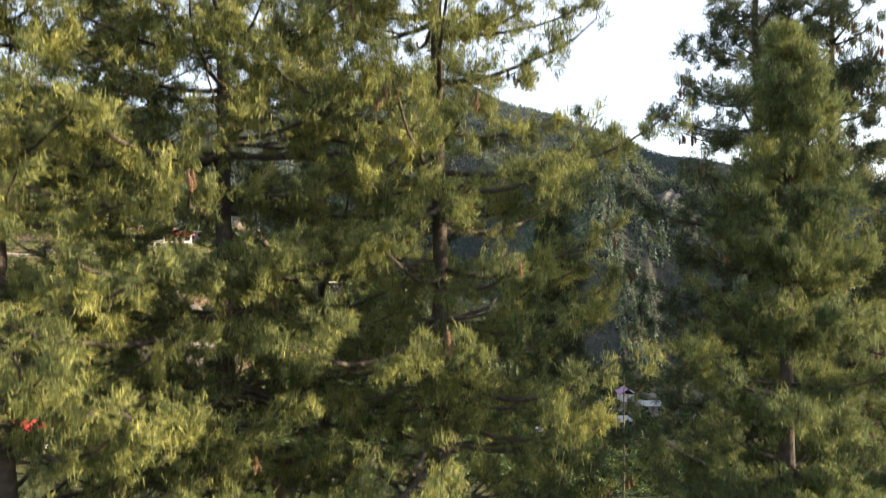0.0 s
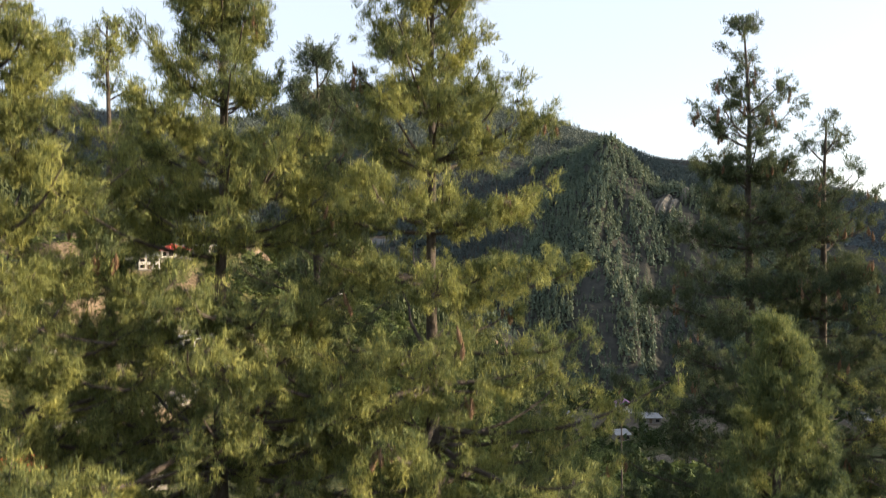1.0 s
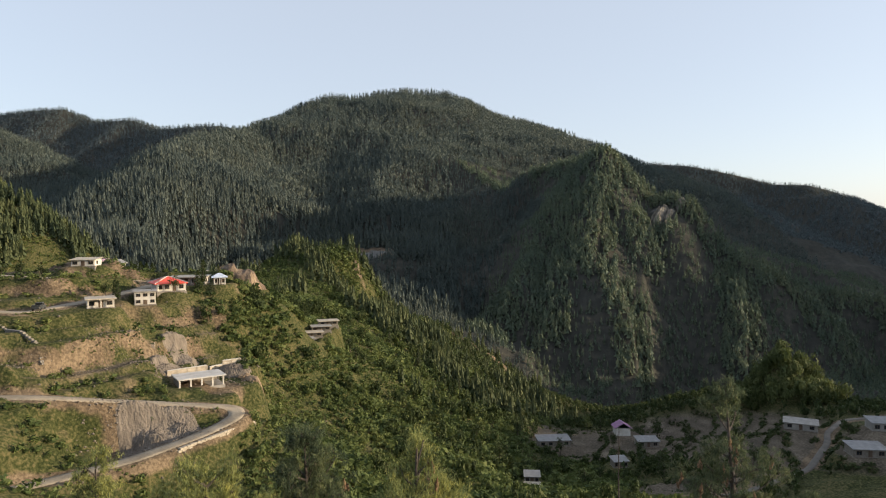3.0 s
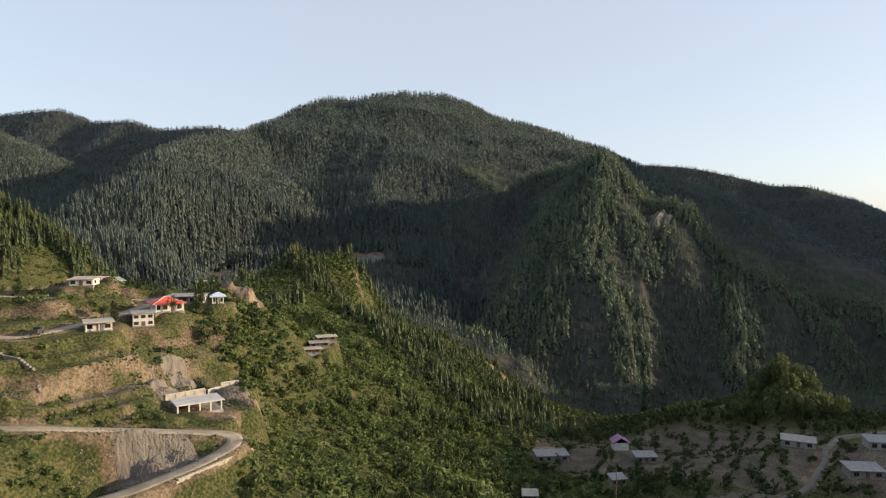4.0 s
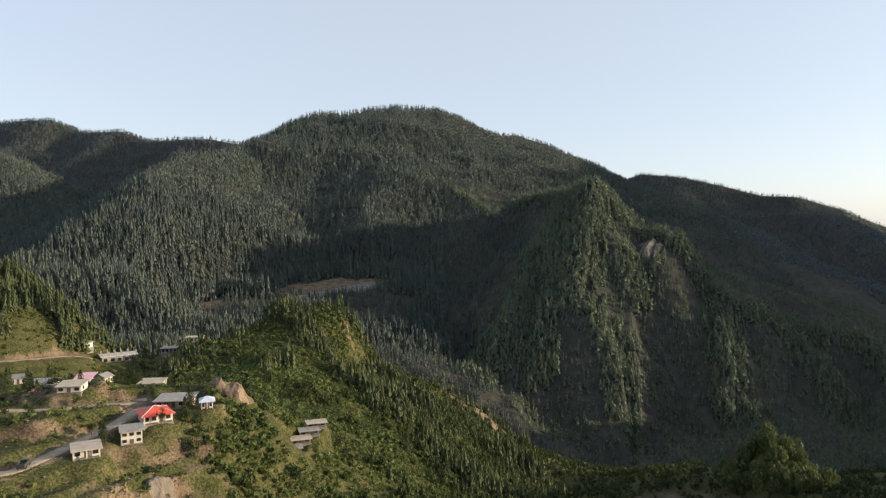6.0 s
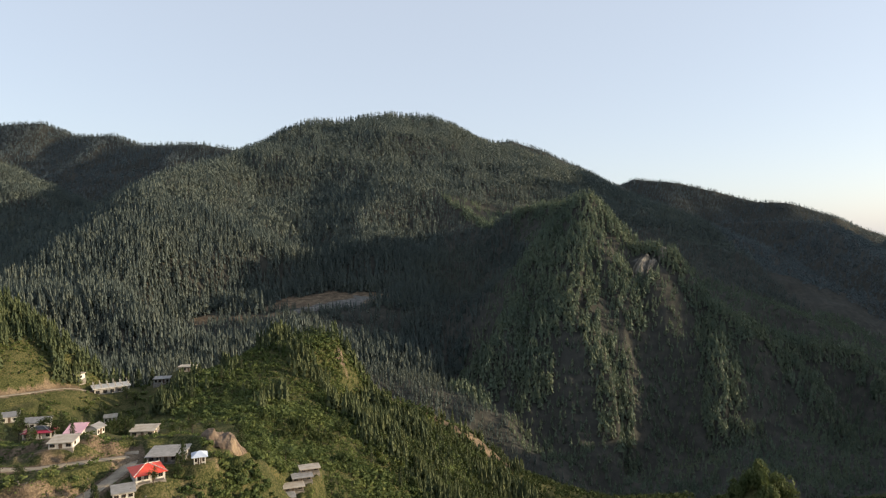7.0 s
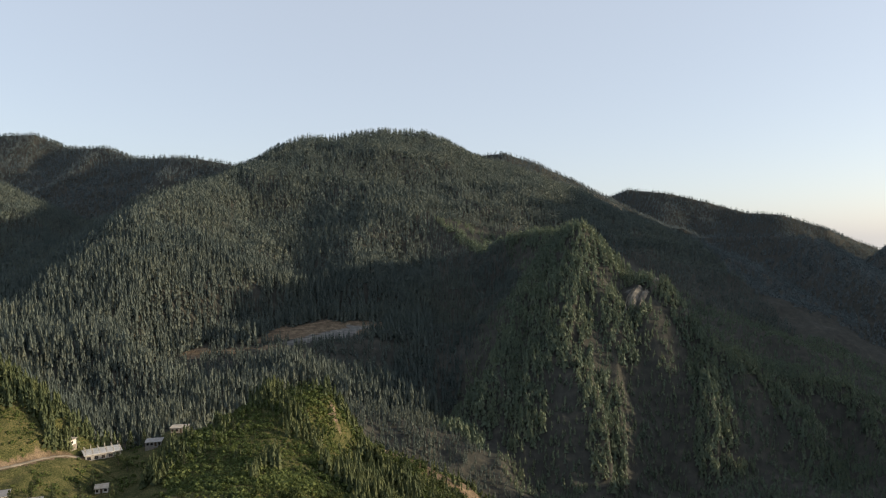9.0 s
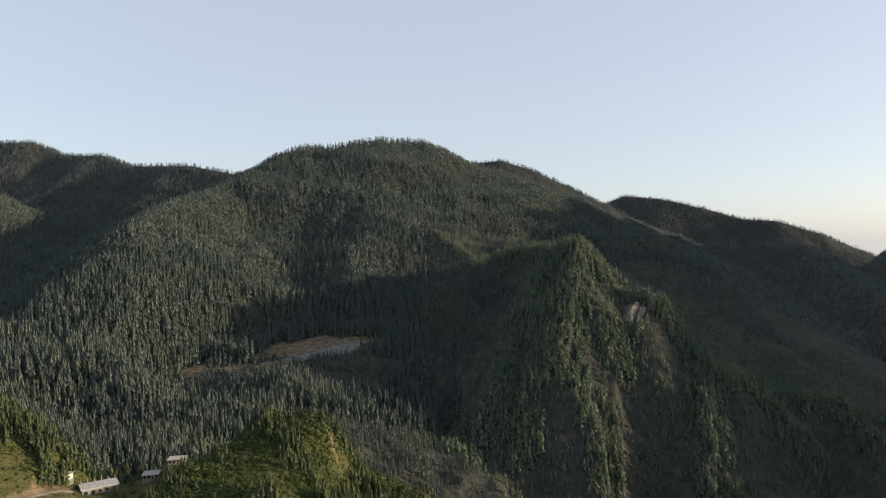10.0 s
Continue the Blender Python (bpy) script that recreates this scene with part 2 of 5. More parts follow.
def ridge(x, y, line, left, right, lower=0.0, rounding=8.0):
    """Height of a ridge with that crest line, falling off by the slopes left and right, and the way from the crest."""
    segments, nearest, side = [], np.full(x.shape, 1e9), np.zeros(x.shape, bool)
    for (ax, ay, az), (bx, by, bz) in zip(line, line[1:]):
        dx, dy = bx - ax, by - ay
        k = np.clip(((x - ax) * dx + (y - ay) * dy) / (dx * dx + dy * dy), 0, 1)
        d = np.hypot(x - ax - k * dx, y - ay - k * dy)
        side = np.where(d < nearest, (x - ax) * dy - (y - ay) * dx > 0, side)
        nearest = np.minimum(nearest, d)
        segments.append((d, az + k * (bz - az)))
    s = np.where(side, right, left)
    best, way = np.full(x.shape, -1e9), np.full(x.shape, 1e9)
    for d, crest in segments:
        h = crest - lower - s * (np.sqrt(d * d + rounding ** 2) - rounding)
        way = np.where(h > best, d, way)
        best = np.maximum(best, h)
    return best, way


MAIN = [(-350, 850, 274), (-356, 925, 299), (-352, 1000, 314), (-337, 1150, 345), (-310, 1300, 383), (-288, 1380, 425), (-241, 1450, 463), (-171, 1480, 468), (-122, 1500, 481), (-71, 1520, 492), (14, 1560, 492), (77, 1620, 470), (122, 1660, 440), (194, 1680, 380), (300, 1640, 300)]
MAIN_SPUR = [(-350, 850, 274), (-345, 725, 226), (-371, 664, 192), (-356, 580, 174), (-342, 500, 148)]
ROCKY = [(-20, 1060, 178), (13, 1000, 194), (69, 930, 209), (97, 895, 222), (124, 850, 242), (149, 836, 247), (172, 772, 248), (188, 736, 257), (203, 722, 234), (219, 712, 209), (232, 702, 192), (247, 692, 199), (261, 680, 194), (269, 668, 166), (285, 640, 143), (301, 612, 131), (330, 622, 119), (366, 633, 107), (400, 630, 101), (425, 625, 97), (447, 600, 80), (472, 540, 55), (500, 480, 40)]
RIBS = [
    [(172, 772, 246), (124, 690, 189), (78, 585, 119), (44, 543, 79), (30, 512, 55)],
    [(188, 736, 254), (178, 700, 222), (157, 638, 169), (142, 591, 116), (160, 574, 88), (158, 534, 52), (152, 500, 28)],
    [(172, 690, 214), (128, 630, 152), (100, 570, 100), (88, 525, 62)],
    [(240, 694, 197), (236, 675, 190), (213, 651, 161), (201, 630, 130), (196, 612, 100)],
    [(285, 640, 142), (280, 610, 121), (269, 582, 106), (258, 549, 65), (248, 515, 26)],
    [(330, 622, 117), (345, 592, 92), (350, 552, 57), (342, 520, 24)],
    [(425, 625, 96), (432, 584, 74), (424, 545, 42)],
]
FAR_LEFT = [(-2051, 2500, 558), (-1420, 2300, 591), (-1275, 2245, 587), (-1141, 2200, 536), (-968, 2100, 523), (-847, 2000, 479), (-613, 1850, 463), (-440, 1750, 424), (-313, 1700, 371)]
LEFT_MID = [(-1500, 1500, 520), (-1091, 1400, 451), (-803, 1300, 344), (-709, 1230, 292), (-596, 1130, 230), (-511, 1050, 186)]
SHOULDER = [(-65, 2150, 505), (223, 2250, 524), (301, 2216, 528), (391, 2200, 497), (507, 2200, 446), (652, 2200, 369), (725, 2100, 257)]
FAR_RIGHT = [(560, 2950, 330), (668, 2900, 366), (859, 2900, 412), (933, 2850, 444), (1071, 2750, 422), (1198, 2650, 378), (1313, 2550, 330), (1394, 2450, 320), (1518, 2400, 275), (1628, 2400, 232), (1741, 2350, 178), (2091, 2300, 70)]
NEAR_RIGHT = [(604, 1950, 276), (688, 1850, 245), (729, 1800, 240), (841, 1700, 244), (935, 1600, 246), (932, 1480, 232), (845, 1250, 197), (765, 1060, 170), (747, 950, 140), (770, 820, 90)]
FARTHEST = [(1900, 4350, 305), (2524, 4300, 296), (2915, 4300, 280), (3108, 4200, 263), (3633, 3200, 217)]
BEHIND = [(-3200, 600, 420), (-2600, -1400, 430), (-400, -2300, 470), (1800, -1900, 380), (3000, -600, 200)]

# unseen hills added right of the view to cast shade over valley and ridges
EAST_SHADE_HILL = [(320, 20, 150), (298, 110, 150), (295, 212, 150), (302, 240, 126), (305, 268, 115), (325, 330, 108)]
NORTH_EAST_SHADE_HILL = [(412, 392, 122), (432, 440, 138), (450, 490, 105)]
EAST_SHADE_RIDGE = [(1500, 700, 480), (1750, 1200, 640), (1900, 1700, 660)]

# spot heights of the near ground: pine hill, village shelf, crest of the hill, valley
PINE_HILL = [(0, 9, 137), (0, -30, 140), (-30, 0, 138), (30, 0, 136), (0, 35, 128), (45, 35, 124), (-40, 35, 131), (0, -90, 142), (-90, -40, 152), (90, -40, 130), (-42, 65, 127), (0, 75, 116), (50, 80, 112), (-100, 40, 146)]
VILLAGE = [(-75, 149, 144), (-72, 172, 145.5), (-58, 177, 146), (-51, 191, 143), (-93.5, 174, 151), (-97, 188, 149.6), (-118, 195, 144.5), (-84, 203, 144.8), (-84, 134, 144), (-67, 109, 132.5), (-49, 140, 127), (-44, 121, 126.3), (-52, 121, 127.5), (-57, 98, 123.5), (-40, 105, 118), (-60, 112, 124.5), (-100, 105, 136), (-20, 135, 111), (-42, 165, 121), (-21, 194, 110), (-37, 208, 126), (-56, 255, 130), (-105, 160, 150), (-130, 150, 152)]
CREST = [(-260, 335, 205), (-203, 330, 172), (-184, 325, 160), (-165, 318, 148), (-146, 314, 132.5), (-119, 335, 137.5), (-108, 345, 135), (-98, 360, 140), (-84, 368, 146), (-70, 370, 151), (-56, 368, 151.5), (-46, 366, 145), (-38, 358, 121), (-24, 372, 112), (-1, 375, 106), (33, 398, 83), (46, 390, 73), (56, 350, 68), (63, 310, 66), (-208, 262, 158), (-155, 272, 136), (-138, 232, 135.5), (-157, 253, 135.5), (-165, 287, 139), (-120, 260, 130), (-136, 288, 125), (-26, 240, 115), (-12, 300, 112), (-84, 300, 133), (-60, 290, 130), (-37, 300, 121), (-66, 260, 133)]
VALLEY = [(-11, 170, 104), (4, 165, 100), (-3, 148, 103), (36, 222, 86), (64, 224, 87), (25, 172, 91), (52, 186, 90), (88, 235, 83), (111, 252, 86), (105, 275, 86), (126, 290, 86), (137, 257, 93), (158, 262, 88), (105, 188, 100), (100, 153, 104), (118, 173, 105), (77, 160, 98), (49, 160, 95), (172, 270, 84), (117, 330, 70), (7, 300, 92), (200, 180, 108), (260, 300, 80)]
BEYOND = [(-100, 430, 100), (-200, 430, 112), (-150, 350, 118), (-128, 366, 117), (-175, 372, 118), (-105, 390, 116), (0, 450, 62), (60, 440, 40), (140, 420, 30), (240, 420, 28), (-330, 260, 215), (-330, 100, 205), (-250, -100, 190), (300, 100, 100), (250, -100, 110), (0, -250, 150)]
SPOTS = np.array(PINE_HILL + VILLAGE + CREST + VALLEY + BEYOND, float)
_d = np.hypot(SPOTS[:, None, 0] - SPOTS[None, :, 0], SPOTS[:, None, 1] - SPOTS[None, :, 1])
WEIGHTS = np.linalg.solve(np.block([[np.sqrt(_d ** 2 + 64) + 0.15 * np.eye(len(SPOTS)) * -1, np.ones((len(SPOTS), 1))], [np.ones((1, len(SPOTS))), np.zeros((1, 1))]]), np.append(SPOTS[:, 2], 0))

# roads: plan and height of the middle line, half width
ROADS = {
    "road_lower": ([(-140, 96, 137), (-100, 101, 134.5), (-67, 109, 132.6), (-54, 119, 129), (-46, 123, 127.3), (-39, 126, 126.2), (-37, 122, 125.6), (-41, 114, 124.6), (-49, 104, 123.6), (-57, 97, 123.2), (-68, 84, 124)], 1.4),
    "road_village": ([(-150, 122, 149), (-110, 129, 146), (-85, 135, 143.6), (-81.5, 150, 144.2), (-77.5, 165, 145.2), (-76.5, 176, 146), (-80, 184, 146.6)], 1.6),
    "road_upper": ([(-150, 168, 153), (-118, 161, 150.4), (-97, 164, 148.9), (-87, 171, 148.2), (-79, 180, 146.6)], 1.3),
    "road_far": ([(-200, 236, 146), (-180, 262, 142), (-169, 284, 139.5), (-164.5, 295.5, 138.4), (-160, 303, 137.2), (-154, 308, 134.6)], 1.6),
    "road_valley": ([(148, 206, 100), (124, 198, 101), (112, 186, 101), (106, 176, 101), (92, 160, 100), (70, 150, 98), (40, 150, 96)], 0.8),
}


# level plots under the houses: plan, radius, height
PADS = [(-69.5, 168, 4.8, 145), (-71, 158, 3.2, 142.6), (-76, 146.5, 4.2, 143.4), (-58.8, 176.5, 3, 146), (-68.5, 180.5, 6, 145.7), (-86, 206.5, 4.5, 144.5), (-93.7, 174.5, 4, 151.3), (-96.5, 190, 5, 149.2), (-136, 236, 5, 135.2), (-142, 247, 5, 135.2), (-157.5, 256, 4.5, 135.3), (-135.5, 289, 3.5, 125.6), (-161, 311, 4, 139.5), (-147, 314, 8, 133), (-118.5, 336, 6, 137.9), (-50, 136, 5, 128.6), (-46, 150.5, 4.2, 129.2), (-43.5, 140.5, 4.2, 127.6), (-43.6, 131.5, 2.6, 127.2), (-35.5, 215, 2.8, 129.1), (-37, 210.2, 2.8, 128.0), (-38.7, 205, 2.8, 126.9), (-40.3, 199.5, 2.8, 125.8), (39, 221, 6, 86.7), (65, 226, 5, 88.3), (69, 214, 4, 88.3), (25, 171, 5, 92), (52, 186.5, 3.5, 91.7), (106, 189, 5, 101.3), (102, 154, 5, 105.7), (121, 174, 5, 105.5)]
FIELDS = [(92, 222, 34, 44), (66, 158, 20, 9), (96, 176, 18, 14), (55, 230, 22, 30), (112, 160, 20, 18)]

# earth banks cut into the slope between the benches
BANKS = [
    ([(-82, 118), (-73, 122.6), (-68, 130.6), (-66, 136), (-61.5, 142), (-59.7, 150.6), (-57, 158), (-52, 163)], 1.7),
    ([(-72, 152), (-64, 157), (-60, 164), (-55, 167)], 1.5),
    ([(-110, 148), (-98, 150), (-90, 152), (-84, 158)], 1.0),
    ([(-118, 180), (-104, 176), (-92, 177), (-80, 181), (-70, 181)], 1.2),
]


def along(line, step):
    """A smooth line through the points of a road, resampled."""
    p = np.array(line, float)
    s = np.append(0, np.cumsum(np.hypot(*np.diff(p[:, :2], axis=0).T)))
    u = np.arange(0, s[-1], step)
    q = np.stack([np.interp(u, s, p[:, k]) for k in range(3)], 1)
    for _ in range(int(10 / step)):
        q[1:-1] = 0.25 * q[:-2] + 0.5 * q[1:-1] + 0.25 * q[2:]
    return q


PATHS = {k: (along(l, 1.0), w) for k, (l, w) in ROADS.items()}


def relief(x, y):
    """Height of the ground, and how wooded, bare, rocky and tilled it is, at plan points x, y."""
    x, y = np.asarray(x, float), np.asarray(y, float)
    shape, x, y = x.shape, x.ravel(), y.ravel()
    z = 34 + smooth(110, -190, x) * 86 + np.clip((y - 480) / 260, 0, 1) * 40 * smooth(300, 0, x) + 40 * smooth(600, 1500, np.hypot(x, y))
    way = np.full(x.shape, 400.0)
    rocky = np.zeros(x.shape)
    for line, a, b, low, rk in (
        (MAIN, 0.5, 0.43, 13, 0), (MAIN_SPUR, 0.33, 0.5, 16, 0), (ROCKY, 1.6, 1.4, 7, 1), (FAR_LEFT, 0.5, 0.62, 2, 0), (LEFT_MID, 0.5, 0.42, 12, 0),
        (SHOULDER, 0.5, 0.6, 4, 0), (FAR_RIGHT, 0.5, 0.65, -4, 0), (NEAR_RIGHT, 0.6, 0.75, 6, 0), (FARTHEST, 0.4, 0.4, 10, 0), (BEHIND, 0.4, 0.4, 0, 0), (EAST_SHADE_HILL, 1.25, 1.25, 0, 0), (NORTH_EAST_SHADE_HILL, 1.45, 1.45, 0, 0), (EAST_SHADE_RIDGE, 0.9, 0.9, 0, 0),
    ):
        h, d = ridge(x, y, line, a, b, low)
        way, rocky, z = np.where(h > z, d, way), np.where(h > z, rk, rocky), np.maximum(z, h)
    wx, wy = x + 7 * fbm(x / 45, y / 45, 3, 71), y + 9 * fbm(x / 45, y / 45, 3, 72)
    for line in RIBS:
        h, d = ridge(wx, wy, line, 1.05, 0.8, 6, 5)
        way, rocky, z = np.where(h > z, d, way), np.where(h > z, 1, rocky), np.maximum(z, h)
    grow = np.clip(way / 160, 0.02, 1)
    z = z + grow * (20 * fbm(x / 150, y / 150, 4, 3, True) - 8) + 3.0 * np.clip(way / 30, 0.3, 1) * fbm(x / 28, y / 28, 3, 8)
    z = z + rocky * 4 * np.clip(way / 25, 0.15, 1) * fbm(x / 34, y / 60, 2, 21, True)
    # the gravel bed of the stream between the mountains
    bed = smooth(1.5, 0.8, np.hypot((x + 98) / 100, (y - 725 - 0.2 * (x + 60)) / 55))
    z = z + bed * (137 + 0.16 * (y - 720) + 0.5 * fbm(x / 9, y / 9, 2, 3) - z)
    hollow = smooth(1.3, 0.75, np.hypot((x + 178) / 82, (y - 625) / 85))
    z = z + hollow * np.minimum(0, 137 + 0.16 * (y - 720) + 0.16 * np.minimum(y - 610, 0) + 0.8 * fbm(x / 14, y / 14, 2, 9) - z)
    # near ground
    near = np.full(x.shape, -1e9)
    k = np.hypot(x, y) < 620
    xs, ys = x[k], y[k]
    v = np.full(xs.shape, WEIGHTS[-1])
    for (sx, sy, _), w in zip(SPOTS, WEIGHTS):
        v += w * np.sqrt((xs - sx) ** 2 + (ys - sy) ** 2 + 64)
    v -= 1.3 * np.clip(ys - 425, 0, None)
    hill = smooth(60, 110, np.hypot(xs, ys))
    v += hill * (1.5 * fbm(xs / 22, ys / 22, 4, 31) + 0.8 * fbm(xs / 5, ys / 5, 4, 41))
    # terraced fields: level steps held by low banks
    def stepped(v, zone, rise):
        q = v / rise
        f = q - np.floor(q)
        return v + zone * (rise * (np.floor(q) + smooth(0.72, 1.0, f)) - v)
    field_zone = np.maximum.reduce([smooth(1.15, 0.9, np.hypot((xs - cx) / rx, (ys - cy) / ry)) for cx, cy, rx, ry in FIELDS])
    v = stepped(v, field_zone, 1.9)
    shelf = smooth(-35, -60, xs) * smooth(95, 110, ys) * smooth(300, 270, ys)
    v = stepped(v, 0.75 * shelf, 2.8)
    scarp, scree = np.zeros(xs.shape), np.zeros(xs.shape)
    for line, rise in BANKS:
        near_d, across = np.full(xs.shape, 1e9), np.zeros(xs.shape)
        for (ax, ay), (bx, by) in zip(line, line[1:]):
            dx, dy = bx - ax, by - ay
            k2 = np.clip(((xs - ax) * dx + (ys - ay) * dy) / (dx * dx + dy * dy), 0, 1)
            d = np.hypot(xs - ax - k2 * dx, ys - ay - k2 * dy)
            s = ((ys - ay) * dx - (xs - ax) * dy) / math.hypot(dx, dy)
            across, near_d = np.where(d < near_d, s, across), np.minimum(d, near_d)
        w = smooth(9.0, 2.0, near_d)
        wob = across + 0.9 * fbm(xs / 4, ys / 4, 3, 61)
        v += w * rise * np.tanh(wob / 0.55)
        scree = np.maximum(scree, smooth(8.5, 5.0, near_d) * smooth(-0.6, -1.6, wob) * smooth(-0.25, 0.15, fbm(xs / 7, ys / 7, 3, 66)) * (rise > 1.4))
        scarp = np.maximum(scarp, smooth(2.0, 0.9, near_d + 1.4 * fbm(xs / 5, ys / 5, 2, 62)))
    v += 13 * smooth(17, 1, np.hypot(xs - 138, ys - 257))
    for px, py, pr, pz in PADS:
        w = smooth(pr * 1.9, pr, np.hypot(xs - px, ys - py))
        v += w * (pz - v)
    near[k] = v
    lowland = near > z
    z = np.maximum(z, near)
    bare, cliff, field = np.zeros(x.shape), np.zeros(x.shape), np.zeros(x.shape)
    field[k] = np.maximum(field_zone, scree) * lowland[k]
    bare[k] = scarp * (0.5 + 0.3 * fbm(xs / 9, ys / 9, 3, 64)) * (1 - scree)
    bare[k] = np.maximum(bare[k], shelf * (0.17 + 0.1 * smooth(140, 120, ys - 0.4 * (xs + 60))))
    # earth cuts beside the lower road, the spoil heap and the bank under the village
    for cx, cy, rx, ry, amount in ((-51, 114, 10, 5, 0.4), (-62, 139, 16, 4, 0.1), (-48, 136, 9, 6, 0.3), (-90, 170, 18, 5, 0.0), (-75, 150, 8, 5, 0.12), (20, 385, 45, 18, 0.32), (-42, 361, 3, 4, 0.1), (-84, 182, 7, 3.5, 0.3), (-94, 171, 10, 3, 0.2)):
        bare = np.maximum(bare, (amount + 0.25) * smooth(1.25, 0.5, np.hypot((x - cx) / rx, (y - cy) / ry)))
    cliff = np.maximum(cliff, 0.25 * smooth(1.2, 0.4, np.hypot((x + 40) / 4, (y - 362) / 5)))
    cliff = np.maximum(cliff, 0.6 * smooth(1.2, 0.3, np.minimum(np.hypot((x - 226) / 9, (y - 674) / 20), np.hypot((x - 258) / 6, (y - 684) / 9))))
    bare = np.maximum(bare, 0.36 * smooth(1.3, 0.3, np.hypot((x + 258 - 12 * fbm(x / 14, y / 14, 3, 4)) / 13, (y - 640 - 14 * fbm(x / 11, y / 11, 3, 15)) / 30)))
    bare = np.maximum(bare, 0.7 * smooth(1.15, 0.7, np.hypot((x + 92) / 72, (y - 724 - 0.2 * (x + 60) - 26 * fbm(x / 26, y / 26, 3, 6)) / 36)))
    bare = np.maximum(bare, 0.65 * smooth(1.15, 0.5, np.hypot((x + 212) / 17, (y - 642) / 20)))
    bare = np.maximum(bare, 0.5 * smooth(1.2, 0.6, np.hypot((x + 172) / 50, (y - 652 - 0.25 * (x + 172) - 12 * fbm(x / 18, y / 18, 3, 14)) / 9)))
    bare = np.maximum(bare, 0.6 * smooth(1.2, 0.6, np.hypot((x + 140) / 42, (y - 690 - 0.45 * (x + 140)) / 12)))
    cliff = np.maximum(cliff, 0.7 * smooth(1.1, 0.6, np.hypot((x + 92) / 56, (y - 700 - 0.6 * (x + 88) - 20 * fbm(x / 24, y / 24, 3, 16)) / 24)))
    # roads are cut level into the slope
    for q, half in PATHS.values():
        lo, hi = q[:, :2].min(0) - 14, q[:, :2].max(0) + 14
        k = np.flatnonzero((x > lo[0]) & (x < hi[0]) & (y > lo[1]) & (y < hi[1]))
        if not len(k):
            continue
        d2 = (x[k, None] - q[None, :, 0]) ** 2 + (y[k, None] - q[None, :, 1]) ** 2
        j = d2.argmin(1)
        d = np.sqrt(d2[np.arange(len(k)), j])
        w = smooth(half + 3.2, half + 0.5, d)
        z[k] += w * (q[j, 2] - 0.12 - z[k])
        bare[k] = np.maximum(bare[k], 0.62 * smooth(half + 2.4, half + 0.8, d))
    woods = np.where(lowland & (y < np.interp(x, [-260, -150, -110, -60, 0, 40], [347, 326, 352, 382, 388, 412])), 0.0, 1.0)
    return [a.reshape(shape) for a in (z, woods, bare, cliff, field)]


def height(x, y):
    return float(relief(np.array([x]), np.array([y]))[0][0])


def build_ground():
    az = np.radians(np.concatenate([np.linspace(-180, -44, 44)[:-1], np.linspace(-44, 44, 380), np.linspace(44, 180, 44)[1:-1]]))
    rad = np.concatenate([np.geomspace(0.05, 70, 60)[:-1], np.geomspace(70, 95, 30)[:-1], np.geomspace(95, 230, 190)[:-1], np.geomspace(230, 460, 95)[:-1], np.geomspace(460, 1800, 175)[:-1], np.geomspace(1800, 3100, 95)[:-1], np.geomspace(3100, 4900, 22)])
    A, R = np.meshgrid(az, rad)
    x, y = R * np.sin(A), R * np.cos(A)
    z, woods, bare, cliff, field = relief(x, y)
    nr, na = x.shape
    # banks too steep for grass show bare earth
    fall = np.hypot(np.gradient(z, axis=0) / np.maximum(np.gradient(R, axis=0), 0.01), np.gradient(z, axis=1) / np.maximum(R * np.gradient(A, axis=1), 0.01))
    bare = np.maximum(bare, 0.2 * smooth(0.9, 1.4, fall) * smooth(-38, -52, x) * smooth(92, 100, y) * smooth(260, 230, y))
    cliff = np.maximum(cliff, 0.22 * woods * smooth(0.9, 1.6, fall) * smooth(430, 470, y) * smooth(1000, 900, y) * smooth(20, 60, x))
    field = field * smooth(1.1, 0.6, fall)
    i = np.arange(nr * na).reshape(nr, na)
    nxt = np.roll(i, -1, 1)
    q = np.stack([i[:-1], nxt[:-1], nxt[1:], i[1:]], -1).reshape(-1, 4)[:, ::-1]
    c = len(rad) * na
    verts = np.concatenate([np.stack([x, y, z], -1).reshape(-1, 3), [[0, 0, z[0].mean()]]])
    me = bulk("ground", verts, q, GROUND, True)
    for name, v in (("woods", woods), ("bare", bare), ("cliff", cliff), ("field", field)):
        a = me.attributes.new(name, "FLOAT", "POINT")
        a.data.foreach_set("value", np.append(v.ravel(), 0).astype(np.float32))
    return tagged(new("ground", me), "steep grassy and wooded mountain ground with bare earth cuts", "ground", kind="structure")


ground = build_ground()


def build_road(name, q, half):
    t = np.gradient(q[:, :2], axis=0)
    t /= np.linalg.norm(t, axis=1)[:, None]
    nrm = np.stack([-t[:, 1], t[:, 0]], 1)
    rows = []
    for f, dz in ((-1.15, -0.35), (-1, 0.0), (-0.45, 0.02), (0, 0.06), (0.45, 0.02), (1, 0.0), (1.15, -0.35)):
        w = half * (1 + 0.12 * vnoise(q[:, 0] / 4 + f, q[:, 1] / 4, 5)) * f
        rows.append(np.column_stack([q[:, :2] + nrm * w[:, None], q[:, 2] + dz]))
    v = np.stack(rows, 1)
    i = np.arange(v.shape[0] * 7).reshape(-1, 7)
    f = np.stack([i[:-1, :-1], i[1:, :-1], i[1:, 1:], i[:-1, 1:]], -1).reshape(-1, 4)
    return tagged(new(name, bulk(name, v.reshape(-1, 3), f, TRACK if name == "road_valley" else ROAD, True)), "narrow unpaved gravel road cut into the hillside", "road", kind="structure")


for _name, (_q, _w) in PATHS.items():
    build_road(_name, _q, _w)


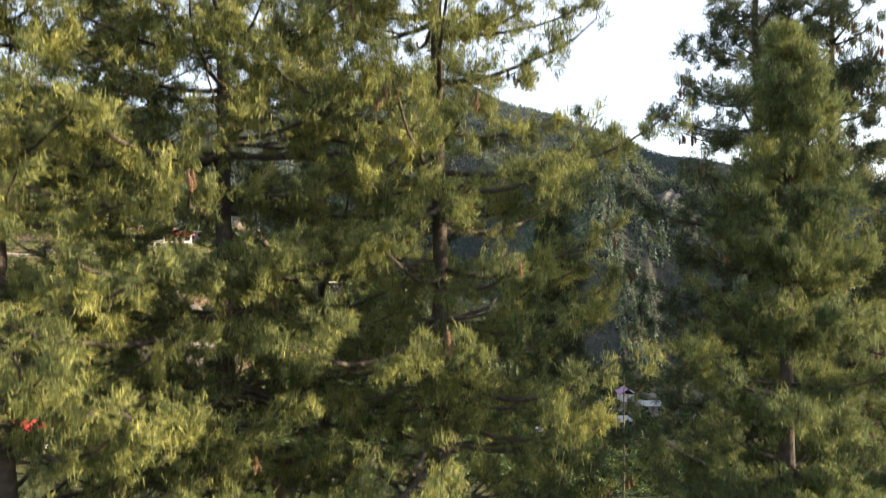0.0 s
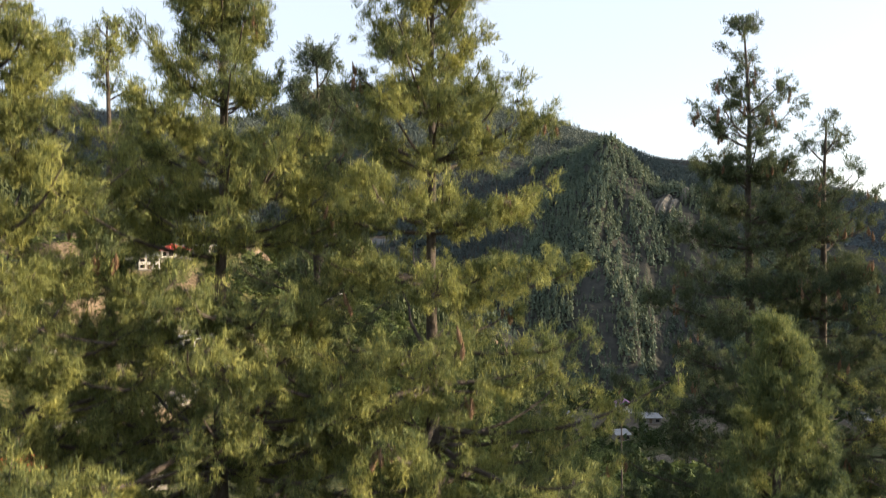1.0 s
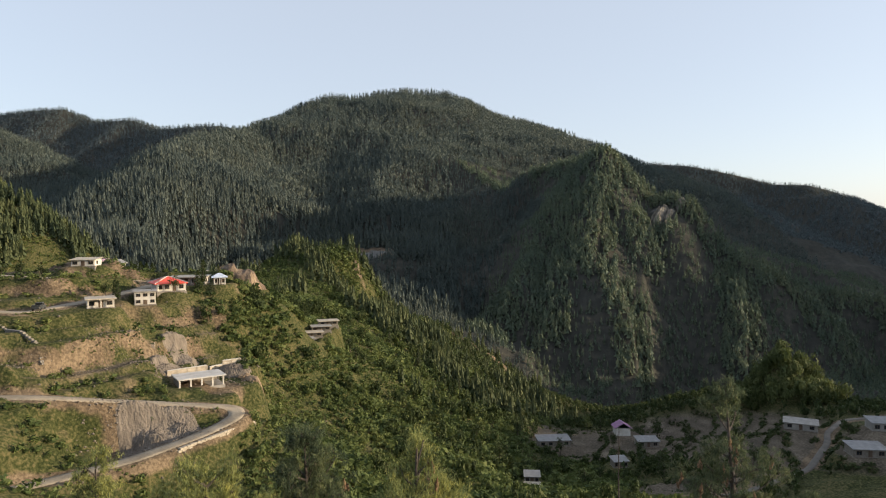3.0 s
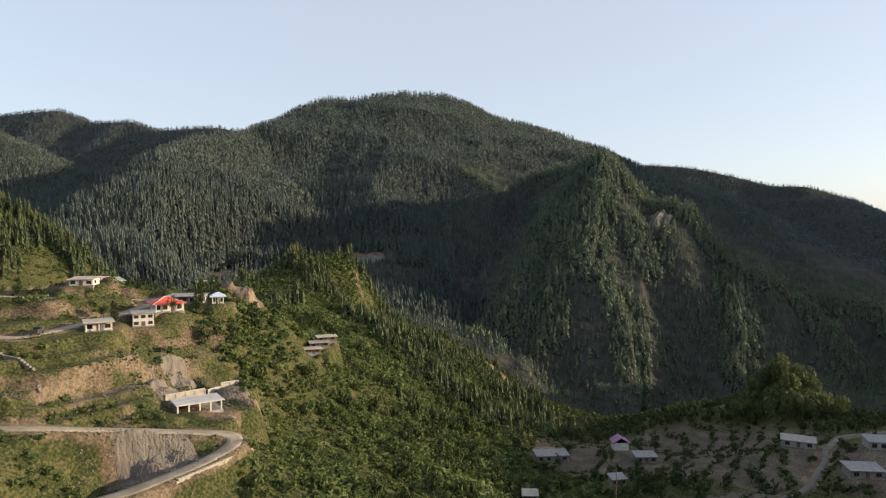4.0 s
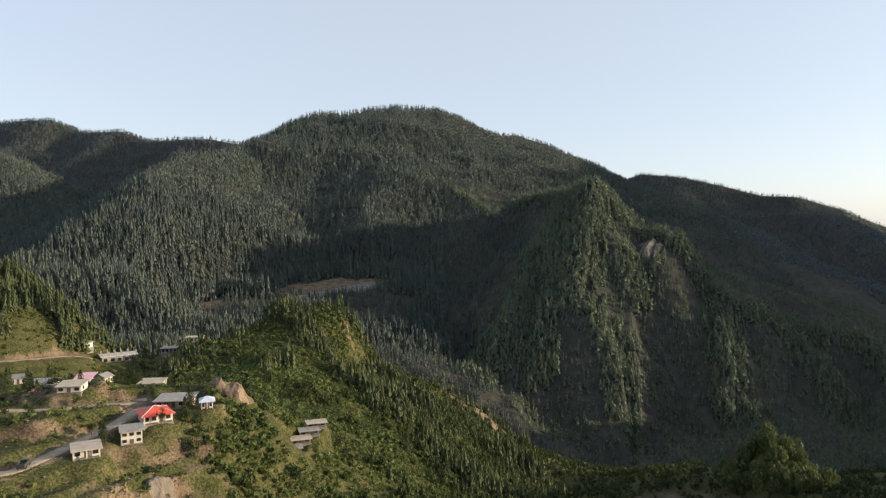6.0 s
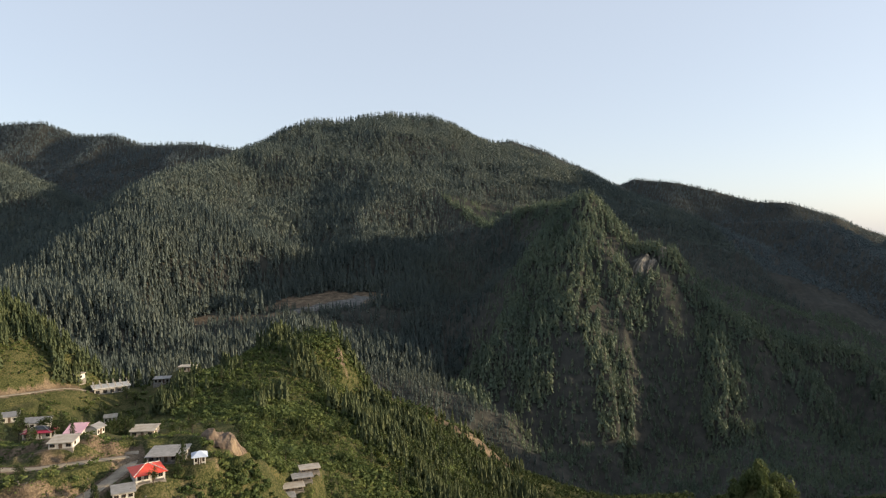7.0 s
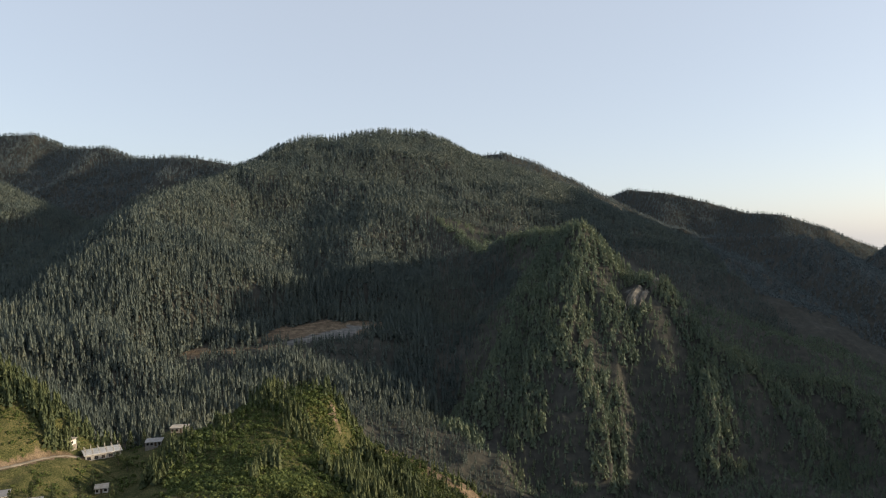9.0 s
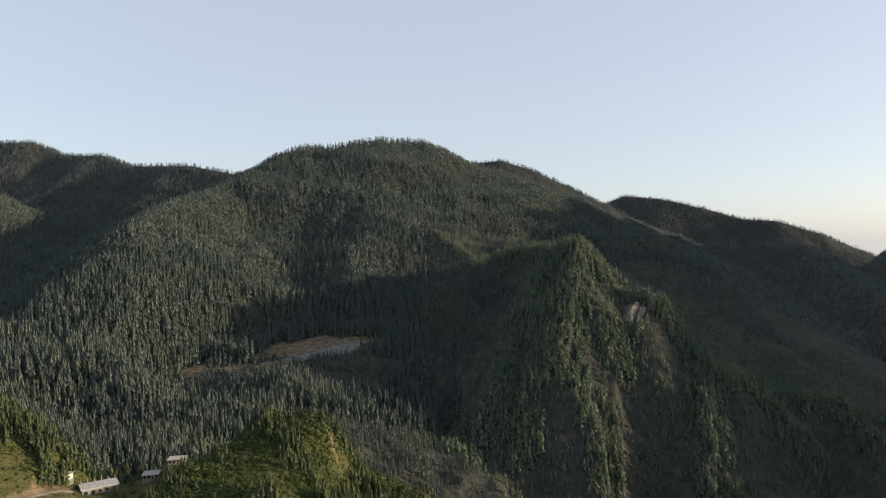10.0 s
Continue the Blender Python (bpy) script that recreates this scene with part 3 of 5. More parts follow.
# ---- far woods: conifers in one object per mountain ----
def conifer_shape(rng, boughs, width, bare=0.08):
    """A unit-high conifer: single drooping boughs round the stem, longer towards the ground, with gaps between."""
    v, f = [], []
    for k in range(boughs):
        h = 1.0 - (1 - bare) * ((k + rng.uniform(0.1, 0.9)) / boughs) ** 0.85
        r = width * (0.12 + 0.88 * (1 - h)) ** 0.8 * rng.uniform(0.65, 1.25)
        a = k * 2.4 + rng.uniform(-0.5, 0.5)
        d = rng.uniform(0.4, 0.75)
        drop = rng.uniform(0.03, 0.12)
        base = len(v)
        v.append((0.15 * r * math.cos(a), 0.15 * r * math.sin(a), min(1.0, h + 0.17)))
        v.append((r * math.cos(a - d), r * math.sin(a - d), h - drop))
        v.append((r * math.cos(a + d) * 0.9, r * math.sin(a + d) * 0.9, h - drop - rng.uniform(-0.03, 0.05)))
        f.append((base, base + 1, base + 2))
    return np.array(v), np.array(f)


def leafy_shape(rng, leaves, size):
    """A unit bush: many small leaf sprays in a few uneven lumps, with gaps between."""
    lumps = [(rng.uniform(-0.3, 0.3), rng.uniform(-0.3, 0.3), rng.uniform(0.3, 0.72), rng.uniform(0.2, 0.36)) for _ in range(5)]
    v, f = [], []
    for k in range(leaves):
        lx, ly, lz, lr = lumps[k % 5]
        d = rng.normal(size=3)
        d /= np.linalg.norm(d)
        p = np.array((lx, ly, lz)) + d * lr * rng.uniform(0.6, 1.1)
        p[2] = max(p[2], 0.03)
        u = rng.normal(size=3)
        u -= d * (u @ d) * 0.75
        u /= np.linalg.norm(u)
        w = np.cross(d, u) + rng.normal(size=3) * 0.3
        s = size * rng.uniform(0.6, 1.3)
        base = len(v)
        v += [p - u * s * 0.5 - w * s * 0.4, p + u * s * 0.6, p - u * s * 0.3 + w * s * 0.5]
        f.append((base, base + 1, base + 2))
    return np.array(v), np.array(f)


def scatter(name, shapes, x, y, z, tall, wide, mat, rng, label, category):
    """Plants of a few shapes stood at many places, joined into one mesh."""
    V, F, off = [], [], 0
    which = rng.integers(0, len(shapes), len(x))
    turn = rng.uniform(0, 6.283, len(x))
    for k, (sv, sf) in enumerate(shapes):
        j = np.flatnonzero(which == k)
        if not len(j):
            continue
        c, s = np.cos(turn[j])[:, None], np.sin(turn[j])[:, None]
        px = (sv[None, :, 0] * c - sv[None, :, 1] * s) * wide[j, None] + x[j, None]
        py = (sv[None, :, 0] * s + sv[None, :, 1] * c) * wide[j, None] + y[j, None]
        pz = sv[None, :, 2] * tall[j, None] + z[j, None]
        V.append(np.stack([px, py, pz], -1).reshape(-1, 3))
        F.append((sf[None] + (np.arange(len(j)) * len(sv))[:, None, None] + off).reshape(-1, 3))
        off += len(j) * len(sv)
    me = bulk(name, np.concatenate(V), np.concatenate(F), mat)
    return tagged(new(name, me), label, category, kind="stuff")


rng = np.random.default_rng(7)
FIRS = [conifer_shape(rng, 17, 0.15) for _ in range(10)]
PLAIN_FIRS = [conifer_shape(rng, 9, 0.17) for _ in range(10)]
FAR_FIRS = [conifer_shape(rng, 7, 0.24) for _ in range(8)]
PINES_MID = [conifer_shape(rng, 26, 0.2) for _ in range(8)]
CLIFF_PINES = [conifer_shape(rng, 13, 0.24) for _ in range(8)]
BUSHES = [leafy_shape(rng, 32, 0.3) for _ in range(8)]
THICKET = [leafy_shape(rng, 26, 0.34) for _ in range(10)]
HILL_TREES = [leafy_shape(rng, 130, 0.17) for _ in range(6)]
GROVE_TREES = [leafy_shape(rng, 240, 0.125) for _ in range(6)]
TUFTS = [leafy_shape(rng, 30, 0.33) for _ in range(8)]


_az = np.radians(np.linspace(-46, 46, 369))
_rr = np.geomspace(60, 4600, 420)
_A, _R = np.meshgrid(_az, _rr)
_ELEV = np.maximum.accumulate((relief(_R * np.sin(_A), _R * np.cos(_A))[0] - 250) / _R, 0)


def open_to_valley(x, y, top):
    """Whether a treetop clears the ground between it and the middle of the valley; woods are kept thin where it does not."""
    a, r = np.degrees(np.arctan2(x, y)), np.hypot(x, y)
    i = np.clip(np.round((a + 46) * 4).astype(int), 0, 368)
    j = np.clip(np.searchsorted(_rr, r * 0.985) - 1, 0, 419)
    return ((top - 250) / r > _ELEV[j, i]) | (rng.uniform(0, 1, len(x)) < 0.15)


def stand(n, near, far, wedge=44.0, keep=None):
    """n random plan points, evenly spread, between two distances in the wedge ahead, with the ground there."""
    a = np.radians(rng.uniform(-wedge, wedge, n))
    r = np.sqrt(rng.uniform(near ** 2, far ** 2, n))
    x, y = r * np.sin(a), r * np.cos(a)
    z, woods, bare, cliff, field = relief(x, y)
    ok = (woods > 0.5) & (bare < 0.4) & (cliff < rng.uniform(0.3, 0.62, n))
    ok &= open_to_valley(x, y, z + 14)
    x, y, z = x[ok], y[ok], z[ok]
    ok = keep(x, y, z) if keep is not None else np.ones(len(x), bool)
    return x[ok], y[ok], z[ok]


def on_rocky(x, y):
    d = np.min([np.hypot(x - px, y - py) for px, py, _ in ROCKY], 0)
    ax = np.interp(y, [480, 640, 736, 850, 1000], [0, 50, 125, 115, 30])
    return (d < 260) & (x > ax) & (y < 1010)


def on_rib(x, y):
    return np.min([np.hypot(x - a[0] - k * (b[0] - a[0]), y - a[1] - k * (b[1] - a[1])) for line in RIBS + [ROCKY] for a, b in zip(line, line[1:]) for k in (0.0, 0.25, 0.5, 0.75)], 0) < 19


def front(x, y, z):
    """Fuller on slopes towards the valley than on the far sides."""
    e = 6.0
    r = np.hypot(x, y)
    z2 = relief(x + x / r * e, y + y / r * e)[0]
    return (z2 - z > -0.9) | (rng.uniform(0, 1, len(x)) < 0.3)


def before_bed(x, y):
    """The cleared ground on the near side of the gravel bed."""
    q = np.minimum(np.hypot((x + 95) / 80, (y - 662 - 0.2 * (x + 60)) / 42), np.hypot((x + 185) / 62, (y - 632 - 0.3 * (x + 185)) / 40))
    return q + 0.45 * fbm(x / 35, y / 35, 3, 91) < 0.95


def patchy(x, y, s, cut):
    return fbm(x / s, y / s, 3, 77) > cut


def forest_ground(x, y, z):
    return ~on_rocky(x, y) & (x < 520) & patchy(x, y, 90, -0.95) & front(x, y, z) & ~(before_bed(x, y) & (rng.uniform(0, 1, len(x)) < 0.15))


for _near, _far, _n, _shapes in ((430, 860, 30000, FIRS), (860, 1800, 82000, PLAIN_FIRS)):
    x, y, z = stand(_n, _near, _far, 42, forest_ground)
    tall = rng.uniform(13, 24, len(x)) * np.where(before_bed(x, y), 0.5, 1.0) * np.where((np.hypot(x, y) < 560) & (x > -105) & (x < 90), 0.55, 1.0) * np.clip(0.75 + 0.25 * fbm(x / 60, y / 60, 2, 5) + 0.1, 0.5, 1.1) * np.where((x > 20) & (y < 1060), 0.65, 1.0)
    scatter("mountain_conifer_forest", _shapes, x, y, z - 0.5, tall, tall * rng.uniform(0.85, 1.2, len(x)), FOREST, rng, "dense dark green conifer forest covering the mountain slopes", "forest")
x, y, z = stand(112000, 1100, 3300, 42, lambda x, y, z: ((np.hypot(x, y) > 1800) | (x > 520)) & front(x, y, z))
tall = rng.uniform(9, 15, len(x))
scatter("distant_conifer_forest", FAR_FIRS, x, y, z - 0.5, tall, tall * rng.uniform(1.1, 1.6, len(x)), FAR_WOODS, rng, "conifer woods on the distant ridges, needles coloured blue-green for haze", "forest")
x, y, z = stand(60000, 440, 1010, 42, lambda x, y, z: on_rocky(x, y) & patchy(x, y, 40, -0.7) & (np.hypot((x - 230) / 17, (y - 667) / 18) > 1) & (on_rib(x, y) | (rng.uniform(0, 1, len(x)) < np.where(x > 165, 0.42, 0.4) + 0.5 * smooth(0.0, 0.5, fbm(x / 25, y / 45, 3, 78)))))
tall = rng.uniform(5, 12, len(x)) * np.where(on_rib(x, y), 1.15, 0.75)
scatter("cliff_pine_wood", CLIFF_PINES, x, y, z - 0.5, tall, tall * rng.uniform(0.9, 1.3, len(x)), CLIFF_WOODS, rng, "scattered pines clinging to the steep rocky ridge", "forest")


# ---- shrubs and small woods on the near hill ----
def near_points(n, x0, x1, y0, y1, keep):
    x, y = rng.uniform(x0, x1, n), rng.uniform(y0, y1, n)
    z, woods, bare, cliff, field = relief(x, y)
    ok = keep(x, y) & (woods < 0.5) & (bare < rng.uniform(0.25, 0.6, n)) & (field < 0.4)
    for q, half in PATHS.values():
        ok &= np.min((x[:, None] - q[None, ::3, 0]) ** 2 + (y[:, None] - q[None, ::3, 1]) ** 2, 1) > (half + 1.3) ** 2
    for hx, hy, hr in CLEAR:
        ok &= np.hypot(x - hx, y - hy) > hr
    return x[ok], y[ok], z[ok]


CLEAR = [(-69.5, 168, 7), (-71, 158, 6), (-76, 146, 7.5), (-59, 176, 5), (-68.5, 180, 8), (-86, 206, 7), (-94, 174, 6), (-96.5, 190, 7), (-136, 234, 8), (-142, 246, 7), (-157, 254, 7), (-135, 288, 6), (-146, 314, 12), (-125, 324, 9), (-118, 335, 10), (-35, 214, 4.5), (-38, 208, 4.5), (-40, 201, 5), (-42, 193, 5.5), (-45, 198, 4), (-37, 195, 4.5), (-46.5, 136, 11), (39, 220, 9), (64, 226, 8), (68, 214, 7), (25, 170, 8), (52, 186, 6), (105, 187, 8), (100, 153, 8), (118, 172, 8), (-43, 107, 5), (-42, 65, 8), (-54, 189, 5)]


def village(x, y):
    return (x < np.interp(y, [100, 125, 140, 152, 165, 172, 182, 200, 270], [-30, -38, -42, -47, -60, -64, -55, -52, -75])) & (y < 270)


def meadow(x, y):
    """Open grass terraces between the village and the upper road."""
    return np.hypot((x + 138) / 36, (y - 262) / 46) < 1


x, y, z = near_points(33000, -118, 70, 100, 420, lambda x, y: ~village(x, y) & ~meadow(x, y) & (x < 70 - 0.1 * y) & patchy(x, y, 14, -0.85))
s = rng.uniform(0.8, 2.2, len(x)) * (0.72 + 0.85 * smooth(-0.35, 0.45, fbm(x / 17, y / 17, 3, 55)))
scatter("hillside_shrubs", THICKET, x, y, z - 0.2, s, s * rng.uniform(0.9, 1.4, len(x)), SHRUBS, rng, "thick sunlit green shrubs covering the hillside", "shrubs")
x, y, z = near_points(14500, -260, -36, 85, 345, lambda x, y: patchy(x, y, 13, np.where(meadow(x, y), 0.3, np.where(x < -165, -0.7, -0.12))))
s = rng.uniform(0.45, 1.8, len(x)) ** 1.2
scatter("village_shrubs", TUFTS, x, y, z - 0.15, s, s * rng.uniform(0.9, 1.6, len(x)), SHRUBS, rng, "low green shrubs on the terraces round the houses", "shrubs")
x, y, z = near_points(9500, -120, 60, 215, 425, lambda x, y: patchy(x, y, 20, -0.15) & (y > 250 - x * 0.5 + 70 * fbm(x / 30, y / 30, 3, 58)))
s = rng.uniform(3.5, 9.5, len(x)) * (0.6 + 0.75 * smooth(-0.3, 0.4, fbm(x / 20, y / 20, 2, 59)))
scatter("knoll_pine_wood", PINES_MID, x, y, z - 0.3, s, s * rng.uniform(0.85, 1.25, len(x)), KNOLL_PINES, rng, "small green pines over the knoll and its falling crest", "trees")
x, y, z = near_points(4200, -270, -140, 215, 345, lambda x, y: patchy(x, y, 20, -0.05) & ~((x > -180) & (y < 300)))
s = rng.uniform(4, 10, len(x))
scatter("west_slope_pine_wood", PINES_MID, x, y, z - 0.3, s, s * rng.uniform(0.9, 1.3, len(x)), KNOLL_PINES, rng, "young pines on the slope above the village road", "trees")
x, y, z = near_points(9000, -10, 260, 110, 420, lambda x, y: (np.hypot(x - 138, y - 257) > 18) & patchy(x, y, 18, np.where((y > 238) & (x < 125), -0.3, 0.0)) & (x > 30 - 0.2 * (y - 110)))
s = rng.uniform(1.2, 4.0, len(x))
scatter("valley_broadleaf_wood", BUSHES, x, y, z - 0.2, s * 1.2, s * rng.uniform(0.7, 1.0, len(x)), BROADLEAF, rng, "dark broadleaf trees and bushes on the valley floor", "trees")
a, q = rng.uniform(0, 6.283, 175), rng.uniform(0, 1, 175) ** 0.6 * 20
x, y = 138 + q * np.cos(a), 257 + q * np.sin(a)
s = rng.uniform(3.5, 8.5, len(x))
scatter("hilltop_grove", GROVE_TREES, x, y, relief(x, y)[0] - 0.2, s * 1.35, s * 0.8, GROVE, rng, "thick grove of round-headed trees over the steep little hill", "trees")

# hedges along the banks of the terraced fields
x, y = rng.uniform(30, 140, 14000), rng.uniform(145, 270, 14000)
z, woods, bare, cliff, field = relief(x, y)
bank = np.hypot(relief(x + 0.5, y)[0] - z, relief(x, y + 0.5)[0] - z) > 0.28
ok = (field > 0.5) & bank & patchy(x, y, 9, -0.35)
x, y, z = x[ok], y[ok], z[ok]
s = rng.uniform(0.5, 1.5, len(x))
scatter("terrace_hedge", TUFTS, x, y, z - 0.15, s, s * 1.3, BROADLEAF, rng, "dark bushes along the banks of the terraced fields", "hedge")

# dry scrub rooted on the earth banks
x, y = rng.uniform(-120, -38, 30000), rng.uniform(98, 215, 30000)
z, woods, bare, cliff, field = relief(x, y)
ok = (bare > 0.3) & patchy(x, y, 4, 0.05) & np.all([np.hypot(x - a, y - b) > r for a, b, r in CLEAR], 0) & np.all([np.min((x[:, None] - q[None, ::3, 0]) ** 2 + (y[:, None] - q[None, ::3, 1]) ** 2, 1) > (w + 0.8) ** 2 for q, w in PATHS.values()], 0)
x, y, z = x[ok], y[ok], z[ok]
s = rng.uniform(0.25, 0.8, len(x))
scatter("bank_scrub", TUFTS, x, y, z - 0.1, s * 0.8, s, SHRUBS, rng, "small dry bushes rooted on the bare earth banks", "shrubs")

# fuller sunlit bushes between the lower shrubs
x, y, z = near_points(3400, -120, 45, 105, 395, lambda x, y: ~village(x, y) & ~meadow(x, y) & patchy(x, y, 16, -0.15))
x, y, z = x[:1000], y[:1000], z[:1000]
s = rng.uniform(1.7, 4.0, len(x))
scatter("hillside_bushes", HILL_TREES, x, y, z - 0.2, s * 1.1, s * 0.95, SHRUBS, rng, "rounded bright green bushes standing over the hillside shrubs", "bushes")

# single darker trees standing over the shrubs of the hillside
x, y, z = near_points(900, -75, 45, 125, 390, lambda x, y: ~village(x, y) & patchy(x, y, 24, 0.0))
x, y, z = x[:330], y[:330], z[:330]
s = rng.uniform(2.5, 5.5, len(x))
scatter("hillside_trees", HILL_TREES, x, y, z - 0.2, s * 1.3, s * 0.8, BROADLEAF, rng, "dark leafy trees standing in clumps over the hillside shrubs", "trees")


# ---- the tall pines beside the camera ----
def tube(points, radii, sides=7):
    """Vertices and faces of a tapering limb through the points."""
    p = np.asarray(points, float)
    t = np.gradient(p, axis=0)
    t /= np.linalg.norm(t, axis=1)[:, None] + 1e-9
    ref = np.array((0.0, 0.0, 1.0)) if abs(t[0, 2]) < 0.8 else np.array((1.0, 0.0, 0.0))
    u = np.cross(t, ref)
    u /= np.linalg.norm(u, axis=1)[:, None] + 1e-9
    w = np.cross(t, u)
    a = np.linspace(0, 2 * np.pi, sides, endpoint=False)
    r = np.asarray(radii)[:, None, None]
    v = p[:, None] + r * (np.cos(a)[None, :, None] * u[:, None] + np.sin(a)[None, :, None] * w[:, None])
    i = np.arange(len(p) * sides).reshape(-1, sides)
    n = np.roll(i, -1, 1)
    return v.reshape(-1, 3), np.stack([i[:-1], n[:-1], n[1:], i[1:]], -1).reshape(-1, 4)


def joined(pieces):
    V, F, o = [], [], 0
    for v, f in pieces:
        V.append(v)
        F.append(f + o)
        o += len(v)
    return np.concatenate(V), np.concatenate(F)


def cone_mesh():
    """A long hanging pine cone with rows of open scales."""
    v, f = [], []
    for k in range(9):
        z = -0.02 - 0.02 * k
        r = 0.036 * math.sin(math.pi * (k + 1.2) / 11.0)
        for s in range(6):
            a = 6.283 * (s + 0.5 * (k % 2)) / 6
            b = len(v)
            ca, sa = math.cos(a), math.sin(a)
            v += [(0.35 * r * ca, 0.35 * r * sa, z + 0.016), (r * ca - 0.012 * sa, r * sa + 0.012 * ca, z - 0.014), (r * ca + 0.012 * sa, r * sa - 0.012 * ca, z - 0.014)]
            f.append((b, b + 1, b + 2))
    v2, f2 = tube([(0, 0, 0.03), (0, 0, -0.1), (0, 0, -0.21)], [0.006, 0.019, 0.004], 5)
    b = len(v)
    tri = [(q[0], q[1], q[2]) for q in f2] + [(q[0], q[2], q[3]) for q in f2]
    return np.concatenate([np.array(v), v2]), np.concatenate([np.array(f), np.array(tri) + b])


CONE_MESH = bulk("pine_cone", *cone_mesh(), CONE)


def pine(bx, by, top, spread, seed, label, dense=1.0, cones=14, crown_low=0.0, lean=(0.0, 0.0), sparse_top=0.0, needles=21, leaf=None):
    """A tall pine: trunk, whorls of limbs with upturned ends, hanging tufts of long needles, cones."""
    r = np.random.default_rng(seed)
    base = height(bx, by)
    tall = top - base
    tree = thing("pine_tree", Matrix.Translation((bx, by, base)), label, "tree", "pines beside the camera")
    hs = np.linspace(-0.4, tall, 26)
    wob = np.stack([np.cumsum(r.normal(0, 0.025, 26)) * (hs > 0), np.cumsum(r.normal(0, 0.025, 26)) * (hs > 0)], 1)
    wob -= wob[-1] * (hs / tall)[:, None]
    axis = np.column_stack([wob + np.outer(hs / tall, lean), hs])
    trunk_r = 0.012 + 0.2 * np.clip(1 - hs / tall, 0, 1) ** 0.85
    tv, tf = tube(axis, trunk_r, 9)
    part("trunk", bulk("trunk", tv, tf, BARK, True), BARK, tree, "rough grey-brown bark")
    limbs, tufts, tips, twigs = [], [], [], []
    h = tall - 0.12
    while h > max(tall - 17.5, 2.0):
        depth = tall - h
        visible = h + base > 145.0
        reach = spread * min(1.0, 0.07 + 0.15 * depth)
        count = min(int(r.integers(8, 13)), int(4 + 2.4 * depth)) if visible else 4
        a0 = r.uniform(0, 6.28)
        for k in range(count):
            if depth < sparse_top and r.uniform() < 0.4:
                continue
            L = reach * r.uniform(0.55, 1.3)
            a = a0 + 6.283 * k / count + r.uniform(-0.35, 0.35)
            rise = max(0.0, 0.8 - 0.2 * depth) + r.uniform(0.03, 0.26) - 0.02 * min(depth, 8)
            m = max(5, int(L * 4))
            s = np.linspace(0, 1, m)
            out = L * s
            up = L * (rise * s - 0.16 * s + 0.34 * s ** 2.5) + 0.04 * np.cumsum(r.normal(0, 0.5, m)) * s
            side = 0.08 * L * np.cumsum(r.normal(0, 0.5, m)) / 2 * s
            o = np.array([np.interp(h, hs, axis[:, 0]), np.interp(h, hs, axis[:, 1]), h + r.uniform(-0.15, 0.15)])
            ca, sa = math.cos(a), math.sin(a)
            p = o + np.column_stack([out * ca - side * sa, out * sa + side * ca, up])
            limbs.append(tube(p, (0.012 + 0.011 * L) * (1 - 0.85 * s) + 0.003, 5))
            n_t = int(L * (2.15 if visible else 0.6) * dense * (0.42 if math.sin(a) > 0.35 else 1.0)) + (4 if visible and depth > sparse_top else 1)
            for q in np.append(r.uniform(0.05, 0.97, n_t) ** r.choice((0.5, 0.9), n_t), 1.0):
                c0 = np.array([np.interp(q, s, p[:, i]) for i in range(3)])
                across = r.uniform(-1, 1) * 0.75 * min(1.0, 0.35 + L * 0.25) * (1.1 - 0.7 * q)
                tw = np.array((ca * 0.6 * abs(across) - sa * across, sa * 0.6 * abs(across) + ca * across, 0.2 * abs(across) + r.uniform(-0.12, 0.1)))
                twigs.append((c0, c0 + tw))
                heart, size = c0 + tw, r.uniform(0.5, 1.15)
                for _k in range(9 if visible else 2):
                    o2 = r.normal(0, 1, 3) * np.array((0.082, 0.082, 0.1)) * size
                    twigs.append((heart - tw * 0.2, heart + o2 * 0.8))
                    tufts.append((heart + o2, o2 * 4.0 + np.array((ca * 0.35, sa * 0.35, 0.4))))
            tips.append((p[-1], depth))
        h -= r.uniform(0.5, 0.92) * min(1.0, 0.6 + 0.1 * depth) * (1.0 if visible else 1.6)
    for lv, lf in limbs:
        part("limb", bulk("limb", lv, lf, BARK, True), BARK, tree)
    C = np.array([t[0] for t in tufts])
    D = np.array([t[1] for t in tufts])
    T = np.array(twigs)
    side = np.cross(T[:, 1] - T[:, 0], r.normal(size=(len(T), 3)))
    side *= 0.006 / (np.linalg.norm(side, axis=1)[:, None] + 1e-9)
    tv = np.stack([T[:, 0] - side, T[:, 0] + side, T[:, 1]], 1).reshape(-1, 3)
    part("twig_work", bulk("twig_work", tv, np.arange(len(tv)).reshape(-1, 3), BARK), BARK, tree)
    nn = needles
    M = len(C)
    d = D[:, None] * 0.8 + r.normal(0, 0.65, (M, nn, 3))
    d /= np.linalg.norm(d, axis=2)[:, :, None]
    ln = r.uniform(0.085, 0.135, (M, 1, 1)) * r.uniform(0.75, 1.1, (M, nn, 1))
    start = C[:, None] - d * 0.03 + r.normal(0, 0.03, (M, nn, 3))
    end = start + (d + np.array((0, 0, -0.06))) * ln
    w = np.cross(d, r.normal(size=(M, nn, 3)))
    w /= np.linalg.norm(w, axis=2)[:, :, None] + 1e-9
    w *= 0.0062
    v = np.stack([start - w, start + w, end], 2).reshape(-1, 3)
    i = np.arange(M * nn)[:, None] * 3
    part("crown", bulk("crown", v, np.concatenate([i, i + 1, i + 2], 1), leaf or NEEDLES), leaf or NEEDLES, tree, "round tufts of long yellow-green needles")
    r.shuffle(tips)
    picked = [t for t in tips if t[0][2] + base > 146 and t[1] > 0.4][:cones]
